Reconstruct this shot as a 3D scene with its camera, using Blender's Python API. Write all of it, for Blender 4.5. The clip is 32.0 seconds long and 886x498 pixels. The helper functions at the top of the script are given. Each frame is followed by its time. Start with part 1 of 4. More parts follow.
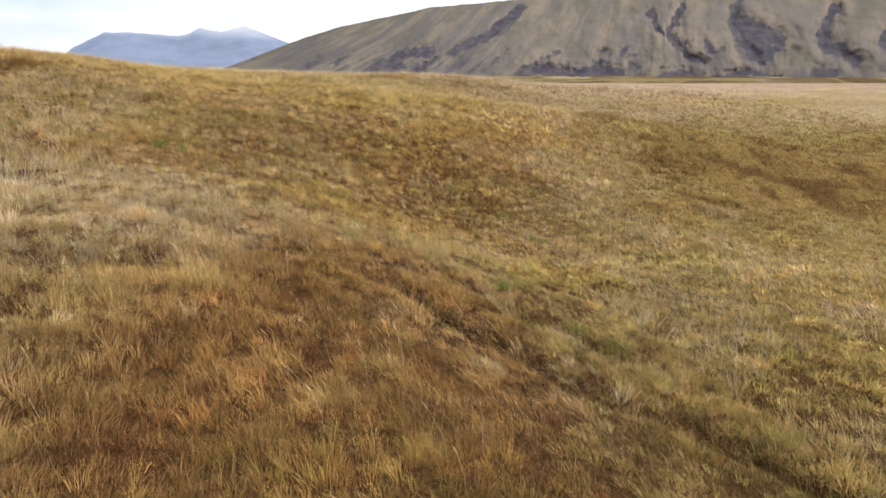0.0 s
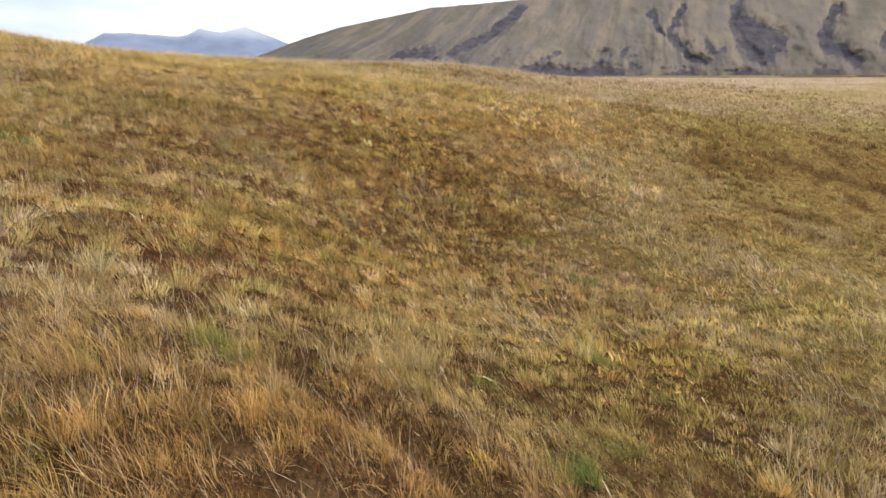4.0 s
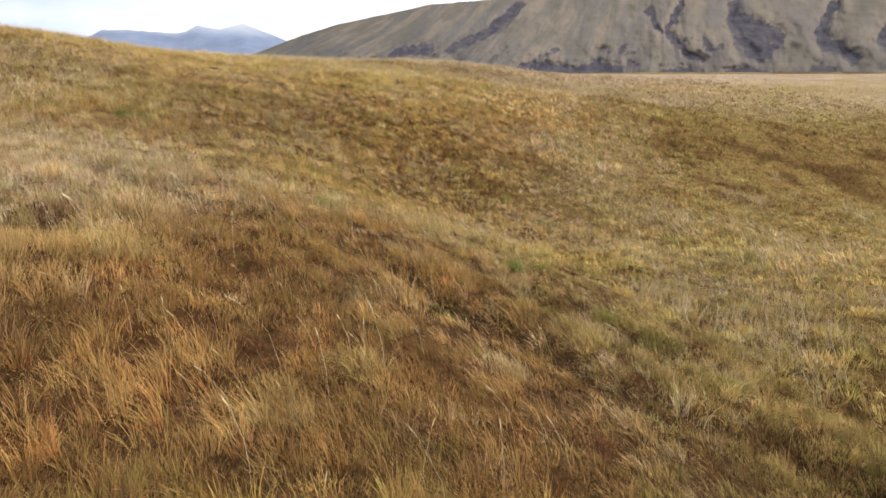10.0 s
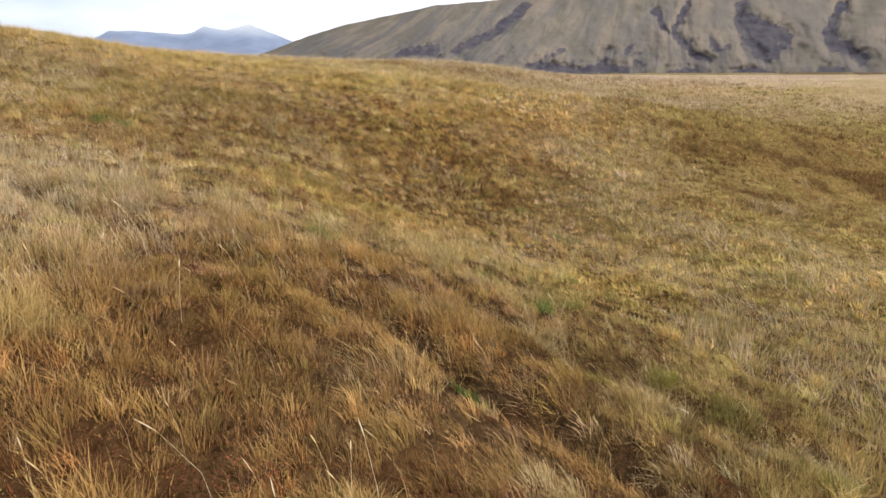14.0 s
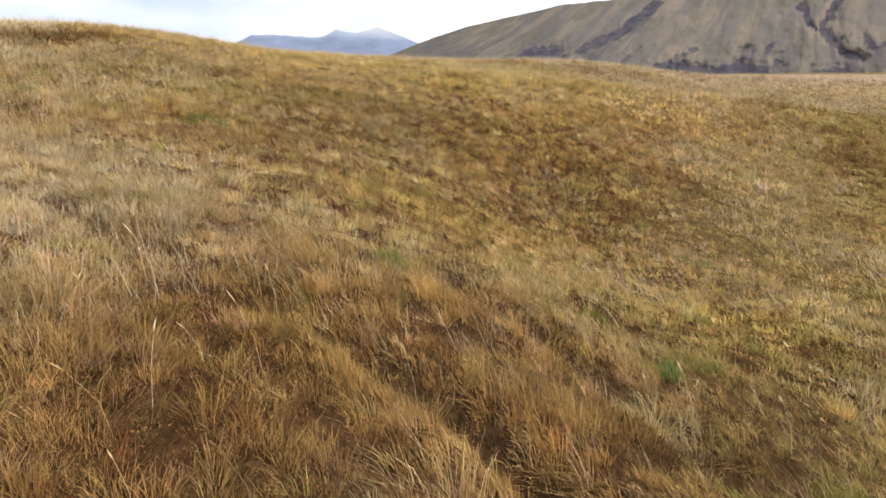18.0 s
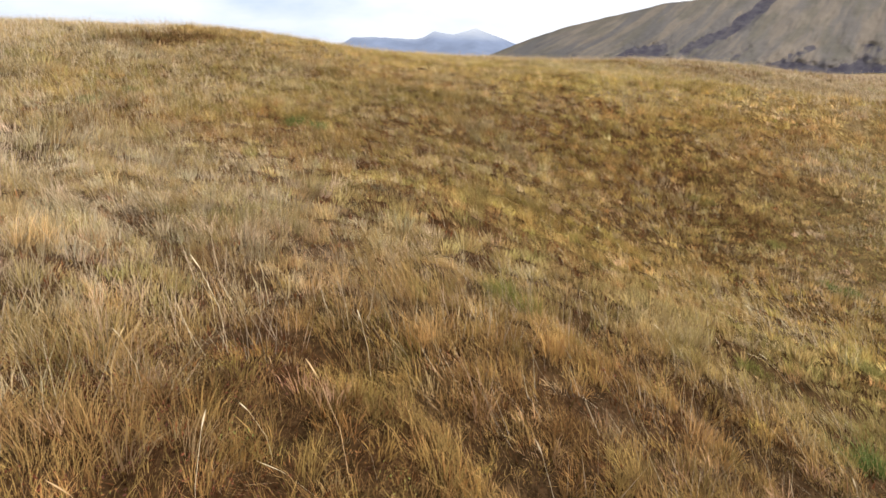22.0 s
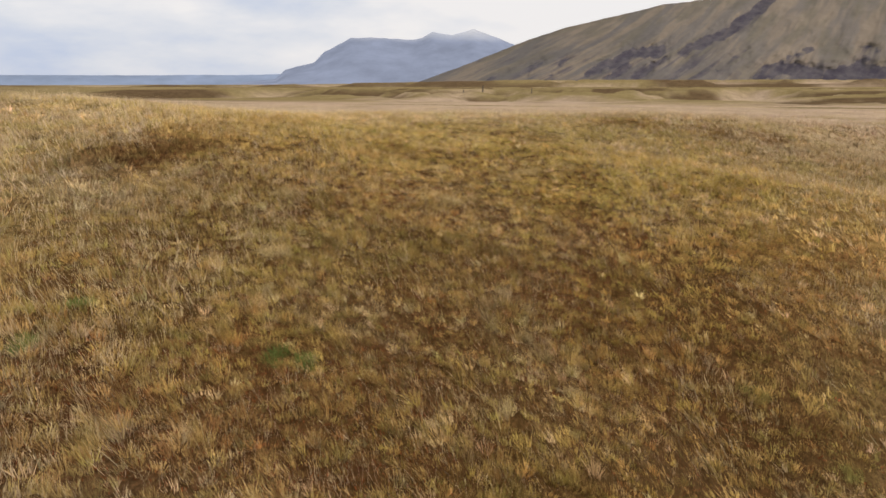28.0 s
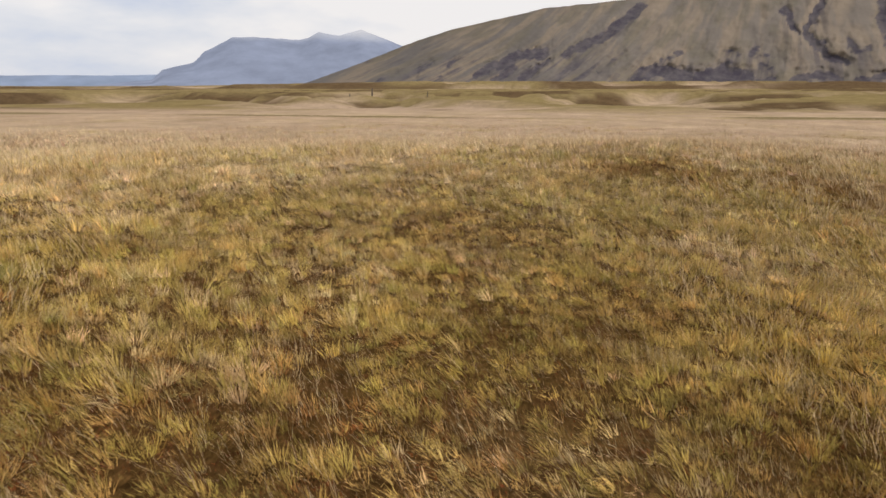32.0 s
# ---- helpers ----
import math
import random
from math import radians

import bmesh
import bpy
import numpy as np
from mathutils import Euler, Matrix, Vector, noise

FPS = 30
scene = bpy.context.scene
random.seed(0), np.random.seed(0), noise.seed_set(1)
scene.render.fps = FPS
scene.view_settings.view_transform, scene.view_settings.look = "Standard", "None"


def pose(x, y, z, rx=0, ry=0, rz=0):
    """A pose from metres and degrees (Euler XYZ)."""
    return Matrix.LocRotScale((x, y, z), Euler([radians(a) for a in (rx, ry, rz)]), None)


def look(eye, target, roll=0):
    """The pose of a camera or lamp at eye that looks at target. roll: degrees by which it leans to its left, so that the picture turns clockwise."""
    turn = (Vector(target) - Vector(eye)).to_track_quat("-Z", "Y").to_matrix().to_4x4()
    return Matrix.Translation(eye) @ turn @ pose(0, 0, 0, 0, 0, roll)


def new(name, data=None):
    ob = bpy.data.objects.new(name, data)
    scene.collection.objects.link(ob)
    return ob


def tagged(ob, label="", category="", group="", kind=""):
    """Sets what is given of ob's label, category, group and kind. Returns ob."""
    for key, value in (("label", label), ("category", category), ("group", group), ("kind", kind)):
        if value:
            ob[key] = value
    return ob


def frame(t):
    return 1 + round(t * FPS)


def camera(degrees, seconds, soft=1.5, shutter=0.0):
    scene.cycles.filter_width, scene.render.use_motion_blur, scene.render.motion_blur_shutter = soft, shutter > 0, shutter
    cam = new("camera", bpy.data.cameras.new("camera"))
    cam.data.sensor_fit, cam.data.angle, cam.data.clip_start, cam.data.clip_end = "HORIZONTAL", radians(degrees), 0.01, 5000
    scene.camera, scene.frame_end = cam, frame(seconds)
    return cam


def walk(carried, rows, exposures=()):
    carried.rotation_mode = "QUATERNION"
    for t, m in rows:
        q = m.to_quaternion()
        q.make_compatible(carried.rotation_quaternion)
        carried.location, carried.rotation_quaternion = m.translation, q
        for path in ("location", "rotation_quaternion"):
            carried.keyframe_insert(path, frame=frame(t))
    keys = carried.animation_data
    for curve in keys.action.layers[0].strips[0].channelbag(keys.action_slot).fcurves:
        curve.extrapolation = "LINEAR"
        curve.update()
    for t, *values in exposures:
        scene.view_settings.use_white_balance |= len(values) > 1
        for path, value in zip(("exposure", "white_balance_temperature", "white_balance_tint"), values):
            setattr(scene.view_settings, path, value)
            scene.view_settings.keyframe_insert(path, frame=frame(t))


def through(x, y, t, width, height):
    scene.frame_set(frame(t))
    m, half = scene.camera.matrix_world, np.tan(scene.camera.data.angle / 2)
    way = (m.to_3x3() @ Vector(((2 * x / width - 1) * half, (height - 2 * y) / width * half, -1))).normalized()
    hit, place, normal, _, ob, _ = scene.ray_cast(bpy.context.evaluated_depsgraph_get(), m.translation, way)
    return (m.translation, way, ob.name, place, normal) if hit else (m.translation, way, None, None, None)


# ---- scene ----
cam = camera(67.19, 32.0, soft=1.6, shutter=0.08)
PATH = [
    (0.0, pose(0.001, 0.001, 2.251, 76.19, 0, 0.02)),
    (0.5, pose(0.021, 0.726, 2.238, 76.17, 0, 0.08)),
    (1.0, pose(0.031, 2.079, 2.209, 76.17, 0, 0.05)),
    (1.5, pose(0.013, 3.635, 2.206, 76.31, 0, 0.09)),
    (2.0, pose(0.034, 4.572, 2.193, 76.27, 0, 0.10)),
    (2.5, pose(0.029, 4.940, 2.035, 76.33, 0, 0.08)),
    (3.0, pose(0.024, 4.961, 1.729, 76.23, 0, 0.09)),
    (3.5, pose(0.031, 4.929, 1.741, 76.26, 0, 0.06)),
    (5.5, pose(0.023, 4.207, 1.672, 76.24, 0, 0.01)),
    (6.0, pose(-0.002, 3.781, 1.663, 76.22, 0, 0.03)),
    (6.5, pose(-0.006, 3.073, 1.667, 76.26, 0, 0.01)),
    (7.0, pose(-0.097, 2.047, 1.682, 76.22, 0, -0.05)),
    (7.5, pose(-0.132, 1.254, 1.702, 76.09, 0, -0.02)),
    (8.0, pose(-0.116, 1.075, 1.682, 76.09, 0, -0.03)),
    (8.5, pose(-0.055, 1.057, 1.678, 76.08, 0, -0.02)),
    (9.0, pose(-0.028, 1.024, 1.656, 76.06, 0, -0.07)),
    (9.5, pose(-0.002, 1.058, 1.652, 76.04, 0, -0.07)),
    (10.0, pose(0.002, 1.371, 1.655, 76.02, 0, -0.11)),
    (10.5, pose(0.034, 1.927, 1.644, 76.01, 0, -0.09)),
    (11.0, pose(-0.010, 2.427, 1.638, 76.06, 0, -0.15)),
    (11.5, pose(-0.057, 2.529, 1.651, 76.04, 0, -0.18)),
    (12.0, pose(-0.146, 2.442, 1.647, 76.04, 0, -0.23)),
    (12.5, pose(-0.199, 2.398, 1.670, 76.03, 0, -0.24)),
    (13.0, pose(-0.200, 2.417, 1.664, 76.04, 0, -0.26)),
    (13.5, pose(-0.125, 2.494, 1.665, 76.06, 0, -0.26)),
    (14.0, pose(-0.069, 2.536, 1.675, 76.07, 0, 0.37)),
    (14.5, pose(-0.130, 2.484, 1.655, 76.09, 0, 0.36)),
    (16.5, pose(-0.056, 2.595, 1.678, 76.04, 0, 5.80)),
    (17.0, pose(0.014, 2.904, 1.639, 76.05, 0, 5.80)),
    (17.5, pose(0.049, 3.417, 1.663, 76.18, 0, 5.77)),
    (18.0, pose(0.037, 3.646, 1.653, 76.13, 0, 10.52)),
    (18.5, pose(0.107, 3.586, 1.637, 76.14, 0, 18.48)),
    (19.0, pose(0.147, 3.513, 1.635, 76.15, 0, 18.49)),
    (19.5, pose(0.111, 3.518, 1.657, 76.14, 0, 18.48)),
    (20.0, pose(0.049, 3.603, 1.655, 76.14, 0, 18.45)),
    (20.5, pose(-0.090, 3.867, 1.618, 76.15, 0, 18.48)),
    (21.0, pose(-0.256, 4.271, 1.634, 76.23, 0, 18.50)),
    (21.5, pose(-0.323, 4.391, 1.636, 76.22, 0, 18.50)),
    (22.0, pose(-0.310, 4.382, 1.647, 76.21, 0, 18.50)),
    (22.5, pose(-0.308, 4.331, 1.633, 76.24, 0, 18.53)),
    (23.0, pose(-0.363, 4.276, 1.627, 76.24, 0, 18.51)),
    (23.5, pose(-0.402, 4.261, 1.634, 76.24, 0, 18.50)),
    (24.0, pose(-0.331, 4.305, 1.744, 76.25, 0, 18.49)),
    (24.5, pose(-0.274, 4.370, 2.291, 76.25, 0, 18.48)),
    (25.0, pose(-0.302, 4.462, 2.973, 76.27, 0, 18.43)),
    (25.5, pose(-0.405, 4.516, 3.592, 76.26, 0, 18.39)),
    (27.5, pose(-0.895, 5.664, 4.231, 76.28, 0, 18.40)),
    (28.0, pose(-1.239, 6.587, 4.223, 76.22, 0, 18.36)),
    (28.5, pose(-1.590, 7.759, 4.196, 76.25, 0, 15.73)),
    (29.0, pose(-2.058, 9.162, 4.146, 76.29, 0, 10.99)),
    (29.5, pose(-2.612, 10.796, 4.117, 76.31, 0, 8.98)),
    (30.0, pose(-3.101, 12.589, 4.119, 76.30, 0, 9.00)),
    (30.5, pose(-3.623, 14.588, 4.456, 76.30, 0, 9.06)),
    (31.0, pose(-4.209, 16.735, 4.521, 76.31, 0, 9.10)),
    (31.5, pose(-4.718, 19.029, 4.502, 76.31, 0, 9.14)),
    (32.0, pose(-5.159, 21.354, 4.470, 76.31, 0, 9.15)),
]
walk(cam, PATH, [(0, -0.04, 6150, 10), (21.0, -0.06, 6150, 10), (24.0, -0.20, 6300, 10), (25.0, -0.34, 6600, 11), (27, -0.42, 6700, 12), (32, -0.42, 6700, 12)])

# ---- world, sun, exposure ----
SUN_EL, SUN_AZ = 44.0, 108.0          # degrees: height, and bearing clockwise from +y
world = bpy.data.worlds.new("overcast_sky")
scene.world = world
world.use_nodes = True
wt = world.node_tree
wt.nodes.clear()


def wnode(kind, **kw):
    n = wt.nodes.new(kind)
    for k, v in kw.items():
        n.inputs[k].default_value = v
    return n


sky = wt.nodes.new("ShaderNodeTexSky")
sky.sky_type, sky.sun_disc = "NISHITA", False
sky.sun_elevation, sky.sun_rotation = radians(SUN_EL), radians(SUN_AZ)
sky.air_density, sky.dust_density = 1.0, 2.0
blue = wnode("ShaderNodeBackground", Strength=0.10)
cloud = wnode("ShaderNodeBackground", Strength=1.13)
wcoord = wt.nodes.new("ShaderNodeTexCoord")
sep = wt.nodes.new("ShaderNodeSeparateXYZ")
wt.links.new(wcoord.outputs["Generated"], sep.inputs[0])
stretch = wt.nodes.new("ShaderNodeMapping")
stretch.inputs["Scale"].default_value = (1.0, 1.0, 3.2)
wt.links.new(wcoord.outputs["Generated"], stretch.inputs["Vector"])
billow = wnode("ShaderNodeTexNoise", Scale=4.2, Detail=7.0, Roughness=0.55)
wt.links.new(stretch.outputs[0], billow.inputs["Vector"])
# cloud tone: grey-blue low towards the west, white towards the east and overhead
tone = wt.nodes.new("ShaderNodeMath")
tone.operation = "MULTIPLY_ADD"
wt.links.new(sep.outputs["X"], tone.inputs[0])
tone.inputs[1].default_value, tone.inputs[2].default_value = 0.70, 0.78
lift = wt.nodes.new("ShaderNodeMath")
lift.operation = "MULTIPLY_ADD"
wt.links.new(sep.outputs["Z"], lift.inputs[0])
lift.inputs[1].default_value = 2.6
wt.links.new(tone.outputs[0], lift.inputs[2])
puff = wt.nodes.new("ShaderNodeMath")
puff.operation = "MULTIPLY_ADD"
wt.links.new(billow.outputs["Fac"], puff.inputs[0])
puff.inputs[1].default_value = 1.7
wt.links.new(lift.outputs[0], puff.inputs[2])
shade = wt.nodes.new("ShaderNodeValToRGB")
shade.color_ramp.elements[0].position, shade.color_ramp.elements[0].color = 0.62, (0.66, 0.76, 0.96, 1)
shade.color_ramp.elements[1].position, shade.color_ramp.elements[1].color = 1.0, (1.07, 1.07, 1.08, 1)
mid = shade.color_ramp.elements.new(0.80)
mid.color = (0.85, 0.905, 1.00, 1)
half = wt.nodes.new("ShaderNodeMath")
half.operation = "MULTIPLY"
half.inputs[1].default_value = 0.62
wt.links.new(puff.outputs[0], half.inputs[0])
wt.links.new(half.outputs[0], shade.inputs[0])
wt.links.new(shade.outputs[0], cloud.inputs["Color"])
wt.links.new(sky.outputs[0], blue.inputs["Color"])
cover = wt.nodes.new("ShaderNodeMixShader")
cover.inputs[0].default_value = 0.92
wt.links.new(blue.outputs[0], cover.inputs[1])
wt.links.new(cloud.outputs[0], cover.inputs[2])
wout = wt.nodes.new("ShaderNodeOutputWorld")
wt.links.new(cover.outputs[0], wout.inputs[0])

sun = new("sun", bpy.data.lights.new("sun", "SUN"))
sun.data.energy, sun.data.angle, sun.data.color = 3.6, radians(3), (1.0, 0.95, 0.88)
az, el = radians(SUN_AZ), radians(SUN_EL)
sun.matrix_world = look((60 * math.sin(az) * math.cos(el), 60 * math.cos(az) * math.cos(el), 60 * math.sin(el)), (0, 0, 0))


# ---- noise and terrain ----
def value_noise(x, y, seed=0):
    x, y = np.asarray(x, float), np.asarray(y, float)
    xi, yi = np.floor(x).astype(np.int64), np.floor(y).astype(np.int64)
    fx, fy = x - xi, y - yi
    fx, fy = fx * fx * (3 - 2 * fx), fy * fy * (3 - 2 * fy)

    def rnd(a, b):
        n = (a * 374761393 + b * 668265263 + seed * 974711) & 0x7FFFFFFF
        n = ((n ^ (n >> 13)) * 1274126177) & 0x7FFFFFFF
        return ((n ^ (n >> 16)) & 0xFFFF) / 65535.0

    top = rnd(xi, yi) * (1 - fx) + rnd(xi + 1, yi) * fx
    low = rnd(xi, yi + 1) * (1 - fx) + rnd(xi + 1, yi + 1) * fx
    return top * (1 - fy) + low * fy


def fbm(x, y, octaves=4, seed=0, gain=0.5):
    out, amp, tot = 0.0, 1.0, 0.0
    x, y = np.asarray(x, float), np.asarray(y, float)
    for k in range(octaves):
        c, s = math.cos(0.6 + 1.1 * k) * 2.03**k, math.sin(0.6 + 1.1 * k) * 2.03**k
        out = out + amp * value_noise(c * x - s * y + 17.3 * k, s * x + c * y - 9.1 * k, seed + k)
        tot, amp = tot + amp, amp * gain
    return out / tot


def smooth(a, b, v):
    t = np.clip((np.asarray(v, float) - a) / (b - a), 0, 1)
    return t * t * (3 - 2 * t)


# broad swells and hollows of the meadow: centre x, y, spread x, y, height
SWELLS = [
    (2.01, 11.05, 9.45, 12.86, -1.70),
    (18.80, 18.93, 16.71, 19.31, -4.57),
    (-12.46, 21.48, 4.07, 5.50, 0.58),
    (-23.30, 23.99, 9.29, 9.03, 1.43),
    (4.31, -11.46, 26.08, 15.21, -2.65),
    (-0.05, 14.47, 3.46, 4.80, -0.78),
    (-1.70, 6.96, 4.19, 6.37, 0.82),
    (9.68, 26.50, 9.69, 3.37, 1.29),
    (0.28, 40.15, 7.03, 6.52, 0.72),
    (-1.52, 19.60, 5.20, 7.97, 0.68),
    (-10.88, 34.65, 7.16, 7.54, 0.53),
]
PLAIN = 2.4
# trodden sheep tracks across the slope
TRACKS = [
    ([(-6.5, 9.3), (-4.6, 8.0), (-3.0, 7.25), (-1.7, 6.75), (-0.7, 6.3), (0.0, 5.95), (0.7, 5.45), (1.0, 5.15), (1.9, 4.95), (3.0, 4.1), (4.6, 3.0)], 0.27, 0.19),
    ([(-1.3, 8.3), (-0.6, 7.95), (-0.1, 7.6), (0.25, 7.25), (0.8, 6.75), (1.5, 6.5), (2.4, 5.9), (4.0, 5.2)], 0.16, 0.15),
    ([(-2.4, 8.1), (-1.7, 7.2), (-1.0, 6.9)], 0.05, 0.14),
]


def near_line(x, y, pts):
    """Distance from a broken line."""
    best = np.full(np.shape(x), 1e9)
    for (ax, ay), (bx, by) in zip(pts[:-1], pts[1:]):
        dx, dy = bx - ax, by - ay
        t = np.clip(((x - ax) * dx + (y - ay) * dy) / (dx * dx + dy * dy), 0, 1)
        best = np.minimum(best, np.hypot(x - ax - t * dx, y - ay - t * dy))
    return best


def track(x, y):
    """How deep a place lies in a sheep track, in metres."""
    x, y = np.asarray(x, float), np.asarray(y, float)
    wx = x + 0.35 * (fbm(x * 1.3, y * 1.3, 2, 51) - 0.5)
    wy = y + 0.35 * (fbm(x * 1.3, y * 1.3, 2, 61) - 0.5)
    deep = np.zeros(np.shape(x))
    for pts, depth, width in TRACKS:
        d = near_line(wx, wy, pts)
        deep = np.maximum(deep, depth * (0.25 + 0.75 * smooth(-1.4, 0.1, x)) * np.exp(-((d / width) ** 2)) * (0.45 + 0.9 * fbm(x * 1.7, y * 1.7, 2, 71)))
    return deep


def land(x, y, fine=True):
    x, y = np.asarray(x, float), np.asarray(y, float)
    z = np.full(np.shape(x), PLAIN)
    for cx, cy, sx, sy, a in SWELLS:
        z = z + a * np.exp(-(((x - cx) / sx) ** 2) - ((y - cy) / sy) ** 2)
    r = np.hypot(x, y)
    # the plain: a low lip, hummocks, and a terrace before the mountain
    z = z - 0.30 * smooth(74, 78, y + 9 * fbm(x / 30, y / 30, 2, 14)) + 0.5 * (fbm(x / 60, y / 16, 2, 15) - 0.5) * smooth(55, 80, y)
    hum = smooth(0.44, 0.58, fbm(x / 36 + 3, y / 26, 5, 21, 0.55))
    z = z + (2.3 * hum - 0.9 + 0.5 * (fbm(x / 7, y / 7, 3, 27) - 0.5)) * smooth(85, 125, y + 0.12 * x) * smooth(900, 300, r)
    rise = 0.42 + 0.58 * smooth(-190, 60, x + 0.25 * y)
    z = z + 3.7 * rise * smooth(350, 372, y + 90 * (fbm(x / 150, y / 150, 3, 33) - 0.5)) * smooth(3000, 1500, r)
    z = z + 1.2 * rise * (fbm(x / 90, y / 90, 3, 47) - 0.5) * smooth(350, 420, y) * smooth(1500, 700, r)
    if fine:
        close = smooth(90, 40, r)
        z = z + close * (0.14 * (fbm(x * 1.1, y * 1.1, 3, 5) - 0.5) + 0.10 * (fbm(x * 2.4, y * 2.4, 3, 520) - 0.5))
        z = z - track(x, y) * close
    return z


def dips(x, y):
    """Low where the small gaps between the tussocks are."""
    return 0.15 * fbm(x * 2.4, y * 2.4, 3, 520) + 0.85 * fbm(x * 6.5, y * 6.5, 2, 530)


# ---- colours of the vegetation, by the plan ----
CENTRE = [(0.0, 2.2), (-0.5, 6.0), (-3.2, 12.0), (-4.9, 20.0), (-7.0, 29.0)]     # the middle of the meadow's best seen strip
PALE_AT = [(-5.3, 9.1, 1.6), (-3.6, 9.0, 1.3), (-3.0, 7.3, 1.0), (-7.1, 10.6, 1.6), (-5.6, 20.3, 1.3), (-4.7, 24.1, 1.3), (-6.3, 10.6, 1.4),
           (-5.0, 23.2, 0.9), (-6.8, 23.4, 1.0), (-8.5, 18.4, 1.2), (-10.4, 32.6, 2.5), (-7.9, 29.7, 1.6), (0.4, 10.5, 0.9), (0.6, 7.3, 0.5), (1.3, 6.3, 0.45), (2.1, 6.0, 0.5)]
OLIVE_AT = [(9.2, 16.5, 4.0), (5.0, 12.5, 3.2), (1.6, 16.1, 1.6), (2.5, 7.5, 1.8), (1.6, 5.6, 0.6), (3.4, 4.6, 1.4), (-2.4, 26.6, 1.6), (-0.2, 25.0, 1.5), (0.9, 16.4, 0.9),
            (-1.9, 23.8, 0.9), (0.3, 23.6, 0.8), (-5.5, 17.7, 0.7), (-6.0, 16.5, 0.8), (-10.3, 26.9, 1.3), (-5.3, 31.7, 1.4), (-8.3, 27.6, 1.0), (-8.0, 15.5, 2.2), (-1.5, 13.0, 1.5)]
RED_AT = [(-1.6, 3.3, 0.9), (-0.4, 4.1, 0.8), (0.4, 4.6, 0.6), (0.7, 3.7, 0.6), (-1.1, 5.0, 0.7), (0.2, 2.6, 0.8), (-2.6, 10.8, 0.8), (-2.7, 6.3, 0.7), (-1.6, 6.4, 0.5), (-0.5, 7.5, 0.4),
          (-2.7, 17.3, 0.7), (-0.2, 16.2, 0.5), (0.0, 18.8, 0.5), (1.7, 19.6, 0.5), (-4.3, 12.6, 0.8), (-3.1, 15.3, 0.5), (0.4, 15.9, 0.8), (2.1, 22.2, 1.2), (-5.9, 12.6, 0.8), (-6.2, 19.1, 0.8), (-2.5, 18.8, 0.4), (0.6, 20.1, 0.6), (-6.9, 27.1, 0.9),
          (-5.8, 25.2, 0.9), (-8.4, 25.5, 0.9), (-0.8, 3.2, 1.0), (1.0, 2.4, 1.0), (-3.5, 2.5, 1.2), (-2.0, 10.2, 0.8), (-3.9, 11.4, 0.7), (-2.6, 15.6, 1.1), (-1.2, 16.6, 1.3), (-4.2, 15.0, 0.8), (-3.6, 21.5, 0.9), (-6.5, 11.2, 1.2), (-8.4, 13.6, 1.2), (-4.9, 11.7, 0.9), (-4.0, 13.1, 0.9), (-0.8, 17.5, 1.0), (-7.1, 19.3, 0.8), (-8.7, 24.8, 0.8), (-5.8, 23.7, 0.7), (-3.5, 24.6, 0.7)]
# brown growth; on the hollow's far wall it also paints in shade
BROWN_AT = [(9.6, 22.4, 1.5), (11.5, 23.2, 1.8), (13.6, 23.5, 2.2), (9.2, 24.7, 1.1), (8.5, 20.6, 1.1), (12.6, 25.2, 1.4), (16.5, 25.0, 2.0), (-12.3, 18.8, 0.8), (-2.6, 36.8, 0.9), (0.6, 36.8, 0.9), (2.4, 37.0, 0.7)]
GOLD, PALE, OLIVE, RED, BROWN, FADED = (0.372, 0.254, 0.096), (0.520, 0.410, 0.270), (0.320, 0.256, 0.074), (0.270, 0.122, 0.040), (0.185, 0.098, 0.033), (0.43, 0.325, 0.245)


def sown(x, y, places, seed):
    wx = x + 1.3 * (fbm(x * 0.7, y * 0.7, 3, seed) - 0.5)
    wy = y + 1.3 * (fbm(x * 0.7, y * 0.7, 3, seed + 9) - 0.5)
    w = np.zeros(np.shape(x))
    for px, py, s in places:
        w = np.maximum(w, np.exp(-(((wx - px) ** 2 + (wy - py) ** 2) / (1.3 * s) ** 2)))
    return w


def hollow_wall(x, y):
    """The far side of the hollow: olive sward broken by brown pits, with the wall's shade painted in."""
    return smooth(4, 8, x) * smooth(16, 19, y) * smooth(37, 31, y)


